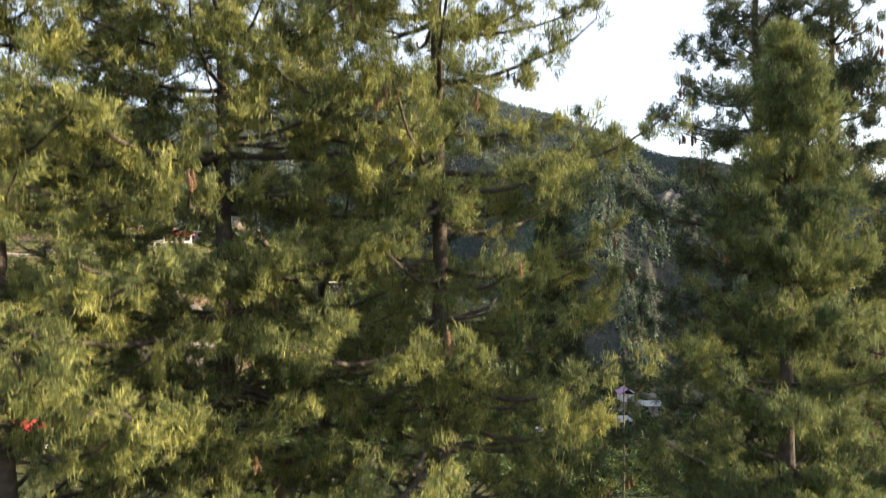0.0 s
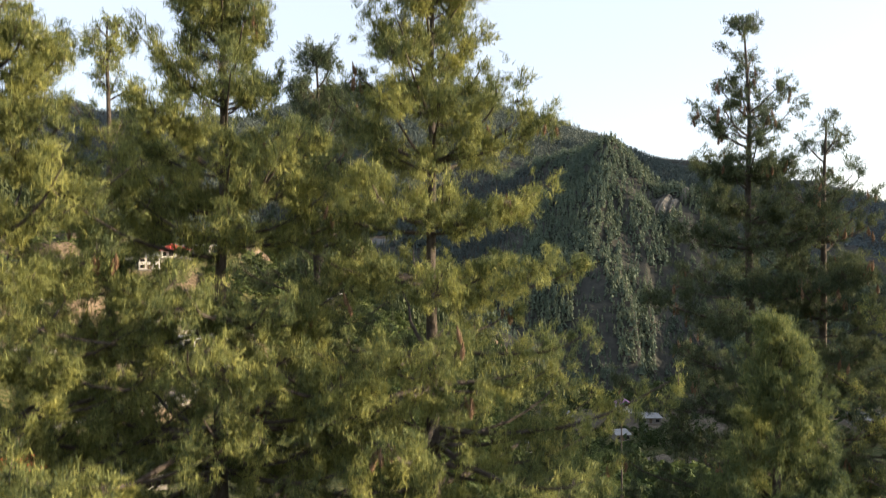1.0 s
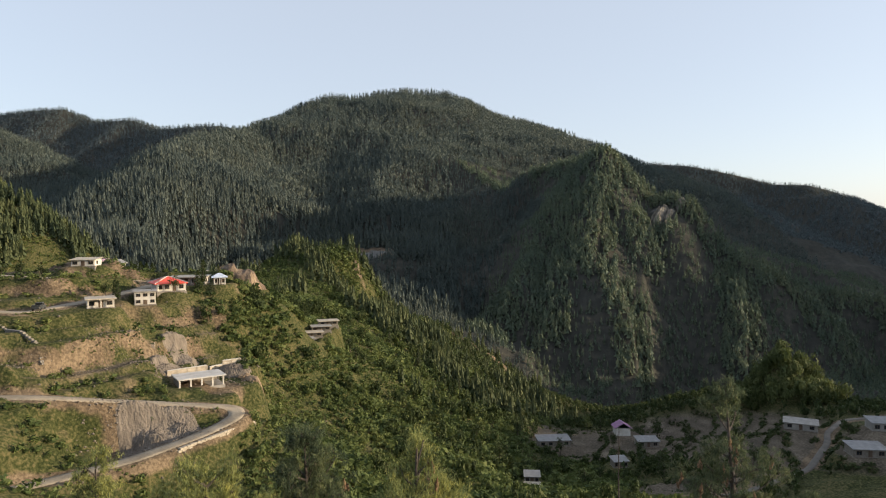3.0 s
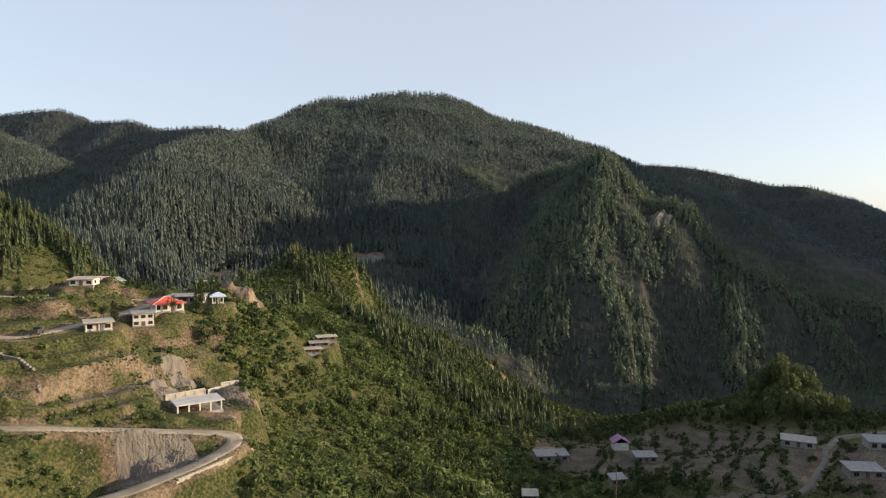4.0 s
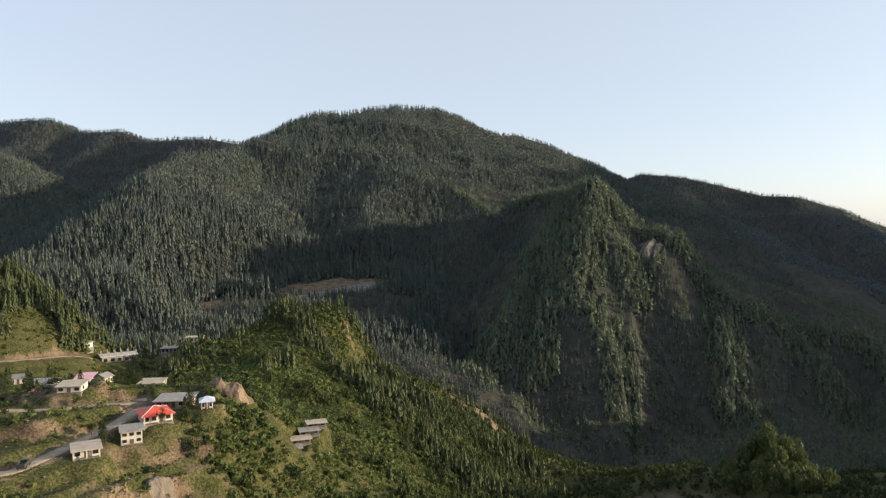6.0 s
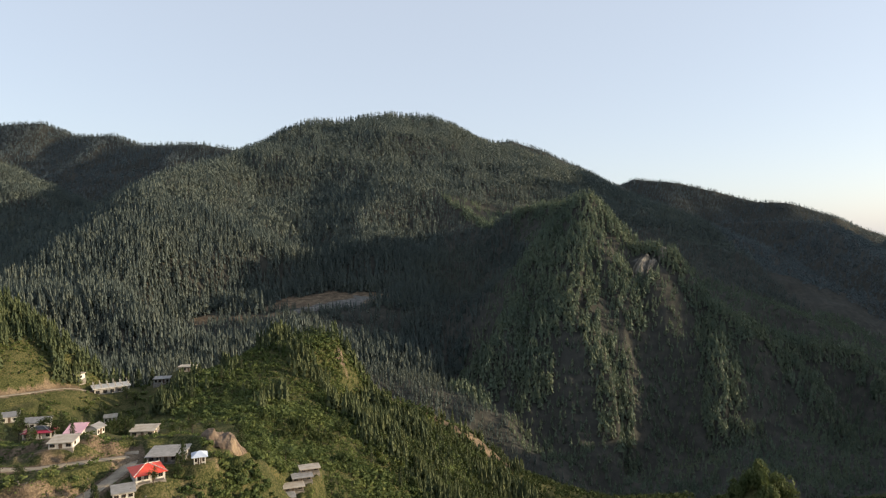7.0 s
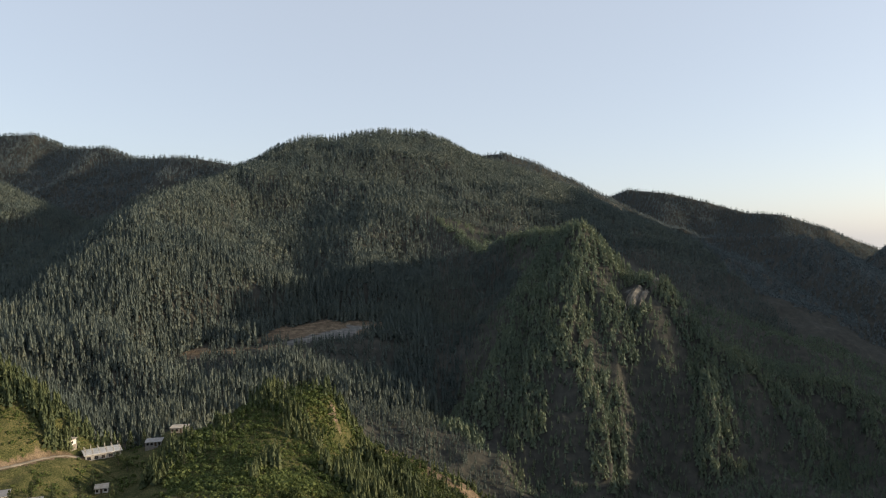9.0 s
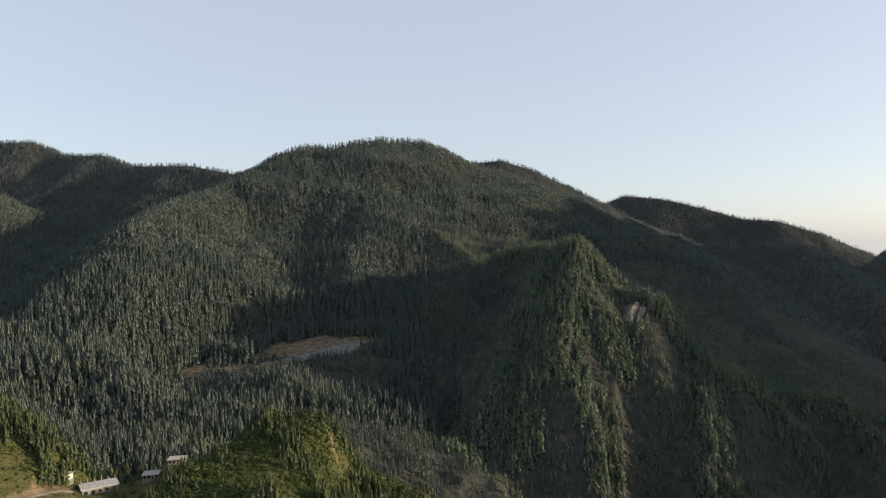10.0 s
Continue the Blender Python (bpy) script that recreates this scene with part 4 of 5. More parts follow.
    for tip, _ in picked:
        for _k in range(r.integers(2, 5)):
            o = part("cone", CONE_MESH, CONE, tree)
            o.location = tip + r.normal(0, 0.07, 3) + np.array((0, 0, -0.03))
            o.scale = (0.9, 0.9, 0.75)
            o.rotation_euler = (r.normal(0, 0.15), r.normal(0, 0.15), r.uniform(0, 6))
    return tree


pine(-4.6, 6.6, 156.3, 2.2, 1, "tall pine with yellow-green needle tufts beside thinner pines", 1.5, 14, sparse_top=0.4)
pine(-4.9, 9.8, 156.2, 1.5, 2, "thin young pine with a bare spindly top", 0.3, 16, sparse_top=3.0, needles=18)
pine(-2.6, 8.0, 156.65, 2.5, 3, "tall dense pine hung with brown cones", 1.6, 26, sparse_top=0.2)
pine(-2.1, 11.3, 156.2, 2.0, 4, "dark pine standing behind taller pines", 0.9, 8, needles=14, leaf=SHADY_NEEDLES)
pine(-0.05, 8.5, 156.9, 2.35, 5, "tall pine with long level limbs and hanging cones", 1.5, 28, sparse_top=0.6)
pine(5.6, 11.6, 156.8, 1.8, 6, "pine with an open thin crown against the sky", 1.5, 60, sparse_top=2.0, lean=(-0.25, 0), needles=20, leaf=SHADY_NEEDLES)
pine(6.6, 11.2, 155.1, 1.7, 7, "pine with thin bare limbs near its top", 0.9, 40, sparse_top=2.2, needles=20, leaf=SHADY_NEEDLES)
pine(4.0, 7.6, 152.1, 1.5, 8, "dense bushy lower pine in front of taller ones", 2.0, 4, needles=24, leaf=BUSHY_NEEDLES)
pine(1.75, 10.4, 150.0, 1.35, 9, "shorter pine with needles coloured dark green for shade", 1.2, 3, needles=18, leaf=SHADY_NEEDLES)
pine(7.9, 9.6, 155.2, 2.0, 10, "pine with sunlit needle tufts at the edge of the group", 0.8, 8, needles=18)


# ---- houses ----
def window(parent, x, y, z, w, h, face):
    """A window set in a wall at x, y, z (its middle); face: the wall's outward direction, 'y-' or 'x+'."""
    t = 0.07
    bm, pane = bmesh.new(), bmesh.new()
    if face == "y-":
        for a, b, c, d in ((-w / 2 - t, w / 2 + t, -h / 2 - t, -h / 2), (-w / 2 - t, w / 2 + t, h / 2, h / 2 + t), (-w / 2 - t, -w / 2, -h / 2, h / 2), (w / 2, w / 2 + t, -h / 2, h / 2), (-0.025, 0.025, -h / 2, h / 2)):
            box(x + a, x + b, y - 0.06, y + 0.02, z + c, z + d, bm)
        box(x - w / 2, x + w / 2, y - 0.02, y - 0.004, z - h / 2, z + h / 2, pane)
    else:
        for a, b, c, d in ((-w / 2 - t, w / 2 + t, -h / 2 - t, -h / 2), (-w / 2 - t, w / 2 + t, h / 2, h / 2 + t), (-w / 2 - t, -w / 2, -h / 2, h / 2), (w / 2, w / 2 + t, -h / 2, h / 2), (-0.025, 0.025, -h / 2, h / 2)):
            box(x - 0.02, x + 0.06, y + a, y + b, z + c, z + d, bm)
        box(x + 0.004, x + 0.02, y - w / 2, y + w / 2, z - h / 2, z + h / 2, pane)
    fr = part("window", bm, TIMBER, parent)
    part("pane", pane, DARKGLASS, fr)


def hip_roof(w, d, z, rise, over, mat, house, caps=None):
    bm = bmesh.new()
    x, y = w / 2 + over, d / 2 + over
    rx = max(x - y, 0.3)
    lo = [bm.verts.new(p) for p in ((-x, -y, z), (x, -y, z), (x, y, z), (-x, y, z))]
    under = [bm.verts.new(p) for p in ((-x, -y, z - 0.14), (x, -y, z - 0.14), (x, y, z - 0.14), (-x, y, z - 0.14))]
    r0, r1 = bm.verts.new((-rx, 0, z + rise)), bm.verts.new((rx, 0, z + rise))
    for f in ((lo[0], lo[1], r1, r0), (lo[1], lo[2], r1), (lo[2], lo[3], r0, r1), (lo[3], lo[0], r0), tuple(reversed(under))):
        bm.faces.new(f)
    for k in range(4):
        bm.faces.new((under[k], under[(k + 1) % 4], lo[(k + 1) % 4], lo[k]))
    roof = part("roof", bm, mat, house)
    if caps:
        for a, b in (((-x, -y, z), (-rx, 0, z + rise)), ((x, -y, z), (rx, 0, z + rise)), ((x, y, z), (rx, 0, z + rise)), ((-x, y, z), (-rx, 0, z + rise)), ((-rx, 0, z + rise), (rx, 0, z + rise))):
            v, f = tube([a, b], [0.11, 0.11], 5)
            part("ridge_cap", bulk("ridge_cap", v + np.array((0, 0, 0.03)), f, caps), caps, roof)


def gable_roof(w, d, z, rise, over, mat, house):
    x, y = w / 2 + over, d / 2 + over
    bm = bmesh.new()
    a = [bm.verts.new(p) for p in ((-x, -y, z), (x, -y, z), (x, y, z), (-x, y, z), (-x, 0, z + rise), (x, 0, z + rise))]
    b = [bm.verts.new(v.co - Vector((0, 0, 0.12))) for v in a]
    for s, rev in ((a, False), (b, True)):
        for f in ((s[0], s[1], s[5], s[4]), (s[4], s[5], s[2], s[3])):
            bm.faces.new(tuple(reversed(f)) if rev else f)
    for i, j in ((0, 1), (1, 5), (5, 2), (2, 3), (3, 4), (4, 0)):
        bm.faces.new((a[j], a[i], b[i], b[j]))
    part("roof", bm, mat, house)


def house(x, y, w, d, h, label, wall, roof, style="flat", rot=0.0, porch=0.0, storeys=1, name="house", z=None, windows=3, rise=1.6, caps=None, fall=0.4, gable=None):
    """A house on a stone plinth; style: flat, hip, gable or shed roof; porch: depth of an open front porch."""
    g = height(x, y) if z is None else z
    w, d, h, porch, rise = w * 0.74, d * 0.78, h * 0.79, porch * 0.8, rise * 0.8
    b = thing(name, pose(x, y, g, 0, 0, rot), label, "house", "village houses")
    part("plinth", box(-w / 2 - 0.15, w / 2 + 0.15, -d / 2 - 0.15 - porch, d / 2 + 0.15, -2.6, 0.18, bevel=0.05), STONE, b, "rough stone plinth")
    part("wall", box(-w / 2, w / 2, -d / 2, d / 2, 0.14, h, bevel=0.02), wall, b)
    step = h / storeys
    for s in range(storeys):
        zc = s * step + 0.5 * step + 0.1
        for k in range(windows):
            xx = -w / 2 + w * (k + 0.5) / windows
            if s == 0 and k == windows // 2:
                dr = part("door", box(xx - 0.45, xx + 0.45, -d / 2 - 0.05, -d / 2 + 0.02, 0.18, min(2.2, step - 0.3), bevel=0.01), TIMBER, b)
                part("door_handle", box(xx + 0.3, xx + 0.36, -d / 2 - 0.1, -d / 2 - 0.05, 1.1, 1.2), TIN, dr)
            else:
                window(b, xx, -d / 2, zc, min(1.1, w / windows * 0.55), min(1.2, step * 0.42), "y-")
        if d > 3.5:
            window(b, w / 2, -d * 0.15, zc, 1.0, min(1.2, step * 0.42), "x+")
            if d > 6:
                window(b, w / 2, d * 0.25, zc, 1.0, min(1.2, step * 0.42), "x+")
    if style == "flat":
        part("roof", box(-w / 2 - 0.45, w / 2 + 0.45, -d / 2 - 0.45 - porch, d / 2 + 0.45, h, h + 0.24, bevel=0.04), roof, b, "flat roof slab")
    elif style == "shed":
        bm = box(-w / 2 - 0.4, w / 2 + 0.4, -d / 2 - 0.5 - porch, d / 2 + 0.4, h, h + 0.12)
        for v in bm.verts:
            v.co.z += fall * (v.co.y + d / 2) / d
        part("roof", bm, roof, b, "sloping tin roof")
        part("gable_wall", box(-w / 2 + 0.02, w / 2 - 0.02, d / 2 - 0.2, d / 2 - 0.02, h, h + fall * 0.9), wall, b)
    elif style == "hip":
        hip_roof(w, d + porch, h + 0.02, rise, 0.6, roof, b, caps)
    else:
        gable_roof(w, d, h + 0.02, rise, 0.5, roof, b)
        for xx in (-w / 2 + 0.05, w / 2 - 0.05):
            bm = bmesh.new()
            bm.faces.new([bm.verts.new(p) for p in ((xx, -d / 2, h), (xx, d / 2, h), (xx, 0, h + rise * 0.86))])
            bmesh.ops.solidify(bm, geom=bm.faces[:], thickness=0.1)
            part("gable_wall", bm, gable or wall, b)
    if porch:
        n = max(3, int(w / 2.6) + 1)
        for k in range(n):
            xx = -w / 2 + 0.15 + (w - 0.3) * k / (n - 1)
            part("porch_post", box(xx - 0.11, xx + 0.11, -d / 2 - porch + 0.1, -d / 2 - porch + 0.32, 0.15, h + 0.02, bevel=0.02), wall, b)
    return b


house(-69.3, 168.4, 9.2, 8.0, 2.7, "white house with a bright red hipped tin roof", WHITEWASH, REDTIN, "hip", 34, porch=1.8, caps=WHITEWASH, windows=4, rise=1.9, z=145)
house(-71, 158.8, 6.2, 7.6, 3.9, "small two-storey white house with a pale flat roof", WHITEWASH, CEMENT, "flat", 26, storeys=2, windows=3, z=142.7)
house(-76, 147.5, 7.2, 6.8, 2.5, "low white house with an open porch and flat roof", WHITEWASH, MUDROOF, "flat", 30, porch=1.6, z=143.3)
house(-58.8, 176.6, 4.0, 3.6, 2.7, "small white hut with a pale blue hipped roof", WHITEWASH, BLUETIN, "hip", 20, rise=1.3, windows=3, porch=1.0, z=145.8)
house(-68.5, 181, 12.5, 10.0, 2.6, "long grey cement house with a wide flat roof", CEMENT, CEMENT, "flat", 8, porch=1.5, windows=5, z=145.7)
house(-86, 207, 9.4, 7.4, 2.4, "cement shed with a tan flat roof", MUDROOF, MUDROOF, "shed", 6, windows=3, z=144.4)
house(-93.7, 175.2, 7.8, 7.0, 2.2, "white house with a tan earth roof", WHITEWASH, MUDROOF, "shed", 10, windows=3, z=151.2)
house(-98, 189.5, 5.8, 7.0, 2.5, "house with a pale pink tin roof", WHITEWASH, PINKTIN, "shed", 8, windows=3, z=149.2, fall=1.1)
house(-94.2, 192.5, 4.6, 4.6, 2.8, "narrow white house with a steep pale gable", WHITEWASH, TIN, "gable", 82, rise=1.4, windows=3, z=148.9)
crimson_house = house(-135.4, 236, 12.2, 6.0, 3.0, "white house with a crimson tin skirt roof and dark top", WHITEWASH, CRIMSON, "hip", 12, rise=1.0, windows=4, porch=1.0, z=135.1, caps=WHITEWASH)
hip_roof(5.6, 3.0, 3.1, 0.9, 0.4, DARKTIN, crimson_house, WHITEWASH)
house(-142.5, 247, 11.6, 5.8, 3.4, "house with a large weathered grey tin roof", WHITEWASH, TIN, "shed", 14, windows=4, z=135.1, fall=0.8)
house(-158, 256, 7.8, 5.4, 3.0, "white house with a grey tin roof", WHITEWASH, TIN, "shed", 24, windows=3, z=135.2, fall=0.8)
house(-135.5, 289, 6.6, 5.0, 3.0, "small cream house among bushes", WHITEWASH, MUDROOF, "shed", 20, windows=3, z=125.4)
house(-127, 325, 9.5, 6.5, 3.2, "long grey unfinished house with a flat roof", CEMENT, CEMENT, "flat", 12, porch=1.5, windows=4)
house(-118.5, 336, 10.5, 7.0, 3.2, "tan house with a wide flat roof on the knoll", MUDROOF, MUDROOF, "flat", 6, windows=4, z=137.8)
house(-161, 311, 7, 5, 3.0, "cream house beside the upper road", WHITEWASH, MUDROOF, "shed", -15, windows=3, z=139.6)
for _k, (_x, _y, _z, _w) in enumerate(((-35.5, 215, 129.2, 8.6), (-37, 210.2, 128.1, 8.6), (-38.7, 205, 127.0, 8.4), (-40.3, 199.5, 125.9, 8.0))):
    house(_x - 0.8, _y, _w * 0.94, 4.0, 1.9, "low stone house stepped down the slope, flat earth roof", STONE, (MUDROOF, CEMENT, MUDROOF, CEMENT)[_k], "flat", 18, porch=1.2, windows=3, z=_z)
house(39, 221, 14.5, 6.4, 2.8, "valley house with a long grey tin roof", STONE, TIN, "shed", 4, windows=4, z=86.6)
house(64, 226.5, 6.0, 6.4, 4.6, "two-storey white house with a purple roof and teal gable", WHITEWASH, PURPLE, "gable", 90, storeys=2, rise=2.2, windows=3, z=87.4, gable=TEAL)
house(69, 214.5, 9.0, 5.6, 2.6, "valley shed with a pale corrugated roof", STONE, TIN, "shed", 0, windows=3, z=88.2)
house(25, 173.5, 5.0, 3.8, 2.5, "small stone hut with a pale tin roof", STONE, TIN, "shed", -6, windows=3, z=92.4)
house(24.4, 168.5, 5.0, 3.6, 2.4, "small stone hut with a tan tin roof", STONE, MUDROOF, "shed", -6, windows=3, z=91.2)
house(52, 186.5, 5.4, 4.2, 2.5, "low shed with a grey tin roof", STONE, TIN, "shed", 8, windows=3, z=91.6)
house(106, 189, 11.5, 5.6, 2.6, "long valley house with a sloping grey roof", CEMENT, CEMENT, "shed", -28, windows=3, z=101.2)
house(102, 154, 10.0, 6.0, 2.6, "house with a white tin roof above the field", STONE, TIN, "shed", -8, windows=3, z=105.6)
house(121, 174, 12.0, 6.4, 2.9, "grey-walled house with a tan and grey tin roof", CEMENT, TIN, "shed", -12, windows=4, z=105.4)
house(-43, 108, 4.0, 4.4, 2.6, "blue-white tin shed among bushes below the road", BLUETIN, TIN, "gable", 30, rise=0.9, windows=3, z=116.6)
house(-41.5, 64, 6.0, 5.0, 3.0, "cream house with an orange-red tin roof below the pines", WHITEWASH, REDTIN, "gable", 20, rise=1.2, windows=3, z=127.2)
house(-35, 76, 5.0, 4.4, 2.8, "white shed with a pale tin roof below the pines", WHITEWASH, TIN, "shed", -10, windows=3, z=122.4)


def construction_site(x, y, z, rot):
    b = thing("unfinished_building", pose(x, y, z, 0, 0, rot), "unfinished grey concrete building with bare columns on its roof", "building", "village houses")
    part("ground_floor", box(-7.5, 7.5, -4.5, 4.5, -2.5, 3.0, bevel=0.03), CEMENT, b)
    part("floor_slab", box(-8.1, 8.1, -5.1, 5.1, 3.0, 3.28, bevel=0.03), WHITEWASH, b, "pale concrete floor slab")
    for k in range(5):
        window(b, -6 + 3 * k, -4.5, 1.5, 1.4, 1.4, "y-")
    for k in range(3):
        window(b, 7.5, -3 + 3 * k, 1.5, 1.2, 1.4, "x+")
    for i in range(6):
        for j in range(3):
            c = part("column", box(-7.4 + 2.9 * i, -7.1 + 2.9 * i, -4.4 + 4.2 * j, -4.1 + 4.2 * j, 3.28, 4.9 + 0.5 * ((i * 3 + j) % 2)), CEMENT, b)
            v, f = tube([(-7.25 + 2.9 * i, -4.25 + 4.2 * j, 4.8), (-7.2 + 2.9 * i, -4.2 + 4.2 * j, 6.1)], [0.03, 0.02], 4)
            part("rebar", bulk("rebar", v, f, TIMBER), TIMBER, c)
    return b


construction_site(-147, 314, 132.6, 32)


def open_shed():
    """The concrete slab on posts beside the bend of the lower road, with its retaining wall."""
    b = thing("open_shed", pose(-49.8, 135.8, 128.2, 0, 0, 33), "open concrete shed with a pale flat slab on square posts", "shed")
    part("roof", box(-4.8, 4.8, -3.3, 3.2, 1.9, 2.15, bevel=0.03), SLAB, b, "pale cracked slab")
    part("back_wall", box(-4.4, 4.4, 2.6, 2.85, -0.6, 1.9), STONE, b)
    part("side_wall", box(-4.45, -4.2, -2.5, 2.6, -0.6, 1.9), STONE, b)
    for k in range(5):
        part("post", box(-4.5 + 2.15 * k, -4.2 + 2.15 * k, -2.9, -2.6, -1.2, 1.9, bevel=0.02), WHITEWASH, b)
    part("floor", box(-4.6, 4.6, -3.0, 3.0, -1.6, 0.05), CEMENT, b)


open_shed()


def stone_wall(line, tall, label, mesh=None):
    """A dry-stone wall along a plan line, its courses of separate stones."""
    w = thing("retaining_wall", Matrix(), label, "wall", kind="structure")
    r = np.random.default_rng(len(line) + int(tall * 10))
    for (ax, ay), (bx, by) in zip(line, line[1:]):
        L = math.hypot(bx - ax, by - ay)
        n = max(2, int(L / 0.62))
        ga, gb = height(ax, ay), height(bx, by)
        ang = math.degrees(math.atan2(by - ay, bx - ax))
        for k in range(n):
            px, py = ax + (bx - ax) * (k + 0.5) / n, ay + (by - ay) * (k + 0.5) / n
            g = ga + (gb - ga) * (k + 0.5) / n
            for c in range(-1, max(1, int(tall / 0.36))):
                o = part("stone", mesh or STONE_MESH, STONE, w)
                o.matrix_world = pose(px + (bx - ax) / n * 0.5 * (c % 2) + r.normal(0, 0.015), py + (by - ay) / n * 0.5 * (c % 2) + r.normal(0, 0.015), g + 0.36 * c - 0.1, r.normal(0, 1), r.normal(0, 1), ang + r.normal(0, 1.5)) @ Matrix.Diagonal((L / n * r.uniform(0.95, 1.06), 0.6 * r.uniform(0.85, 1.15), 0.38 * r.uniform(0.97, 1.1), 1))
    return w


def rock_mesh(name, seed, mat, rough=0.25, sub=2):
    bm = bmesh.new()
    bmesh.ops.create_icosphere(bm, subdivisions=sub, radius=0.5)
    for v in bm.verts:
        v.co *= 1 + rough * noise.noise(v.co * 2.3 + Vector((seed * 7.1, seed * 3.3, 0))) + 0.4 * rough * noise.noise(v.co * 7.0 + Vector((0, seed * 5.3, 0)))
        v.co.x, v.co.y = max(-0.42, min(0.42, v.co.x)), max(-0.42, min(0.42, v.co.y))
    me = bpy.data.meshes.new(name)
    bm.to_mesh(me)
    bm.free()
    me.materials.append(mat)
    return me


_bm = box(-0.5, 0.5, -0.5, 0.5, 0, 1, bevel=0.08)
STONE_MESH = bpy.data.meshes.new("stone")
_bm.to_mesh(STONE_MESH)
_bm.free()
STONE_MESH.materials.append(STONE)
PALE_STONE_MESH = STONE_MESH.copy()
PALE_STONE_MESH.materials.clear()
PALE_STONE_MESH.materials.append(PALESTONE)


def pier_wall(ax, ay, bx, by, tall, label):
    """A rendered masonry wall with piers and a coping, level along its top."""
    L = math.hypot(bx - ax, by - ay)
    base = min(height(ax, ay), height(bx, by)) - 0.4
    top = max(height(ax, ay), height(bx, by)) + tall - base
    w = thing("masonry_wall", pose(ax, ay, base, 0, 0, math.degrees(math.atan2(by - ay, bx - ax))), label, "wall", kind="structure")
    part("wall_body", box(0, L, -0.16, 0.16, 0, top, bevel=0.02), PALESTONE, w)
    part("coping", box(-0.05, L + 0.05, -0.22, 0.22, top, top + 0.12, bevel=0.03), SLAB, w)
    n = max(2, round(L / 1.9))
    for k in range(n + 1):
        part("pier", box(k * L / n - 0.14, k * L / n + 0.14, -0.26, -0.16, 0, top - 0.003, bevel=0.02), PALESTONE, w)
    for k in range(1, 3):
        part("string_course", box(0, L, -0.2, -0.16, k * top / 3, k * top / 3 + 0.1), SLAB, w)


pier_wall(-57, 137.5, -50.8, 143.2, 0.9, "pale masonry retaining wall above the open shed")
pier_wall(-49.3, 149.4, -44.6, 153.4, 1.3, "pale masonry retaining wall beside the rubble")
pier_wall(-51.2, 146.2, -49.5, 149.2, 0.5, "low pale masonry wall behind the open shed")
stone_wall([(-90, 131), (-84.7, 128.5), (-79, 124.3), (-75.8, 123.4), (-73.5, 121.5)], 0.4, "low grey stone boundary wall on the terrace")
stone_wall([(-36.2, 128), (-34.9, 123.5), (-37.6, 115.5), (-43, 108)], 0.7, "low stone parapet along the bend of the road", PALE_STONE_MESH)


def outcrop(x, y, w, d, h, turn, seed, mat, label, group="rocks by the hut", ragged=0.18):
    """A bare rock standing out of the slope, with broken faces and ledges."""
    n = 46
    gx, gy = np.meshgrid(np.linspace(-1, 1, n), np.linspace(-1, 1, n))
    c, s2 = math.cos(turn), math.sin(turn)
    px, py = x + w * gx * c - d * gy * s2, y + w * gx * s2 + d * gy * c
    r = np.hypot(gx, gy) * (1 + ragged * fbm(gx * 2.5 + seed, gy * 2.5, 4, seed)) + max(0.0, ragged - 0.2) * (1 - fbm(gx * 5 + seed, gy * 5, 3, seed + 2)) * 0.5
    rock = h * np.clip(1 - r ** 2.2, 0, 1) ** 0.7 * (0.82 + 0.26 * fbm(gx * 2.6 + seed, gy * 1.6, 4, seed, True)) - 0.3 * (r > 0.97)
    i = np.arange(n * n).reshape(n, n)
    f = np.stack([i[:-1, :-1], i[:-1, 1:], i[1:, 1:], i[1:, :-1]], -1).reshape(-1, 4)
    me = bulk("boulder", np.stack([px, py, relief(px, py)[0] + rock], -1).reshape(-1, 3), f, mat)
    return tagged(new("boulder", me), label, "boulder", group)


outcrop(-57.0, 191.5, 6.5, 4.6, 3.6, -0.1, 3, BOULDER, "broad brown rock outcrop behind the hut")
outcrop(-53.8, 190.2, 2.8, 3.0, 2.8, 0.3, 9, TANROCK, "bare tan boulder at the end of the outcrop")
outcrop(-42.3, 145.0, 2.4, 1.5, 1.1, 0.4, 33, TANROCK, "broken tan boulder beside the open shed", "rocks by the shed", 0.5)
outcrop(-40.4, 142.4, 2.6, 1.6, 1.0, -0.3, 35, TANROCK, "tan rock slab above the bend of the road", "rocks by the shed", 0.5)
outcrop(224, 662, 6, 21, 6.5, -0.75, 12, CRAG, "pale bare crag on the steep rocky ridge", "crags", 0.5)
outcrop(254, 680, 6, 13, 6, -0.6, 14, CRAG, "small pale crag near the ridge crest", "crags", 0.8)
outcrop(236, 664, 4, 15, 4, -0.7, 17, CRAG, "low rock rib between the ridge pines", "crags", 0.8)
outcrop(-44.5, 362, 2.6, 4, 1.6, 0.0, 21, BOULDER, "bare brown rock face at the end of the knoll", "crags", 0.8)

_f = thing("teal_fence", pose(-92.2, 180, 149.9, 0, 0, 62), "teal painted board fence before the pink-roofed house", "fence")
for _k in range(14):
    part("board", box(-3.5 + 0.5 * _k, -3.04 + 0.5 * _k, -0.03, 0.03, -0.3, 1.25), TEAL, _f)
for _k in range(4):
    part("post", box(-3.5 + 2.2 * _k, -3.38 + 2.2 * _k, 0.03, 0.15, -0.5, 1.35), TIMBER, _f)


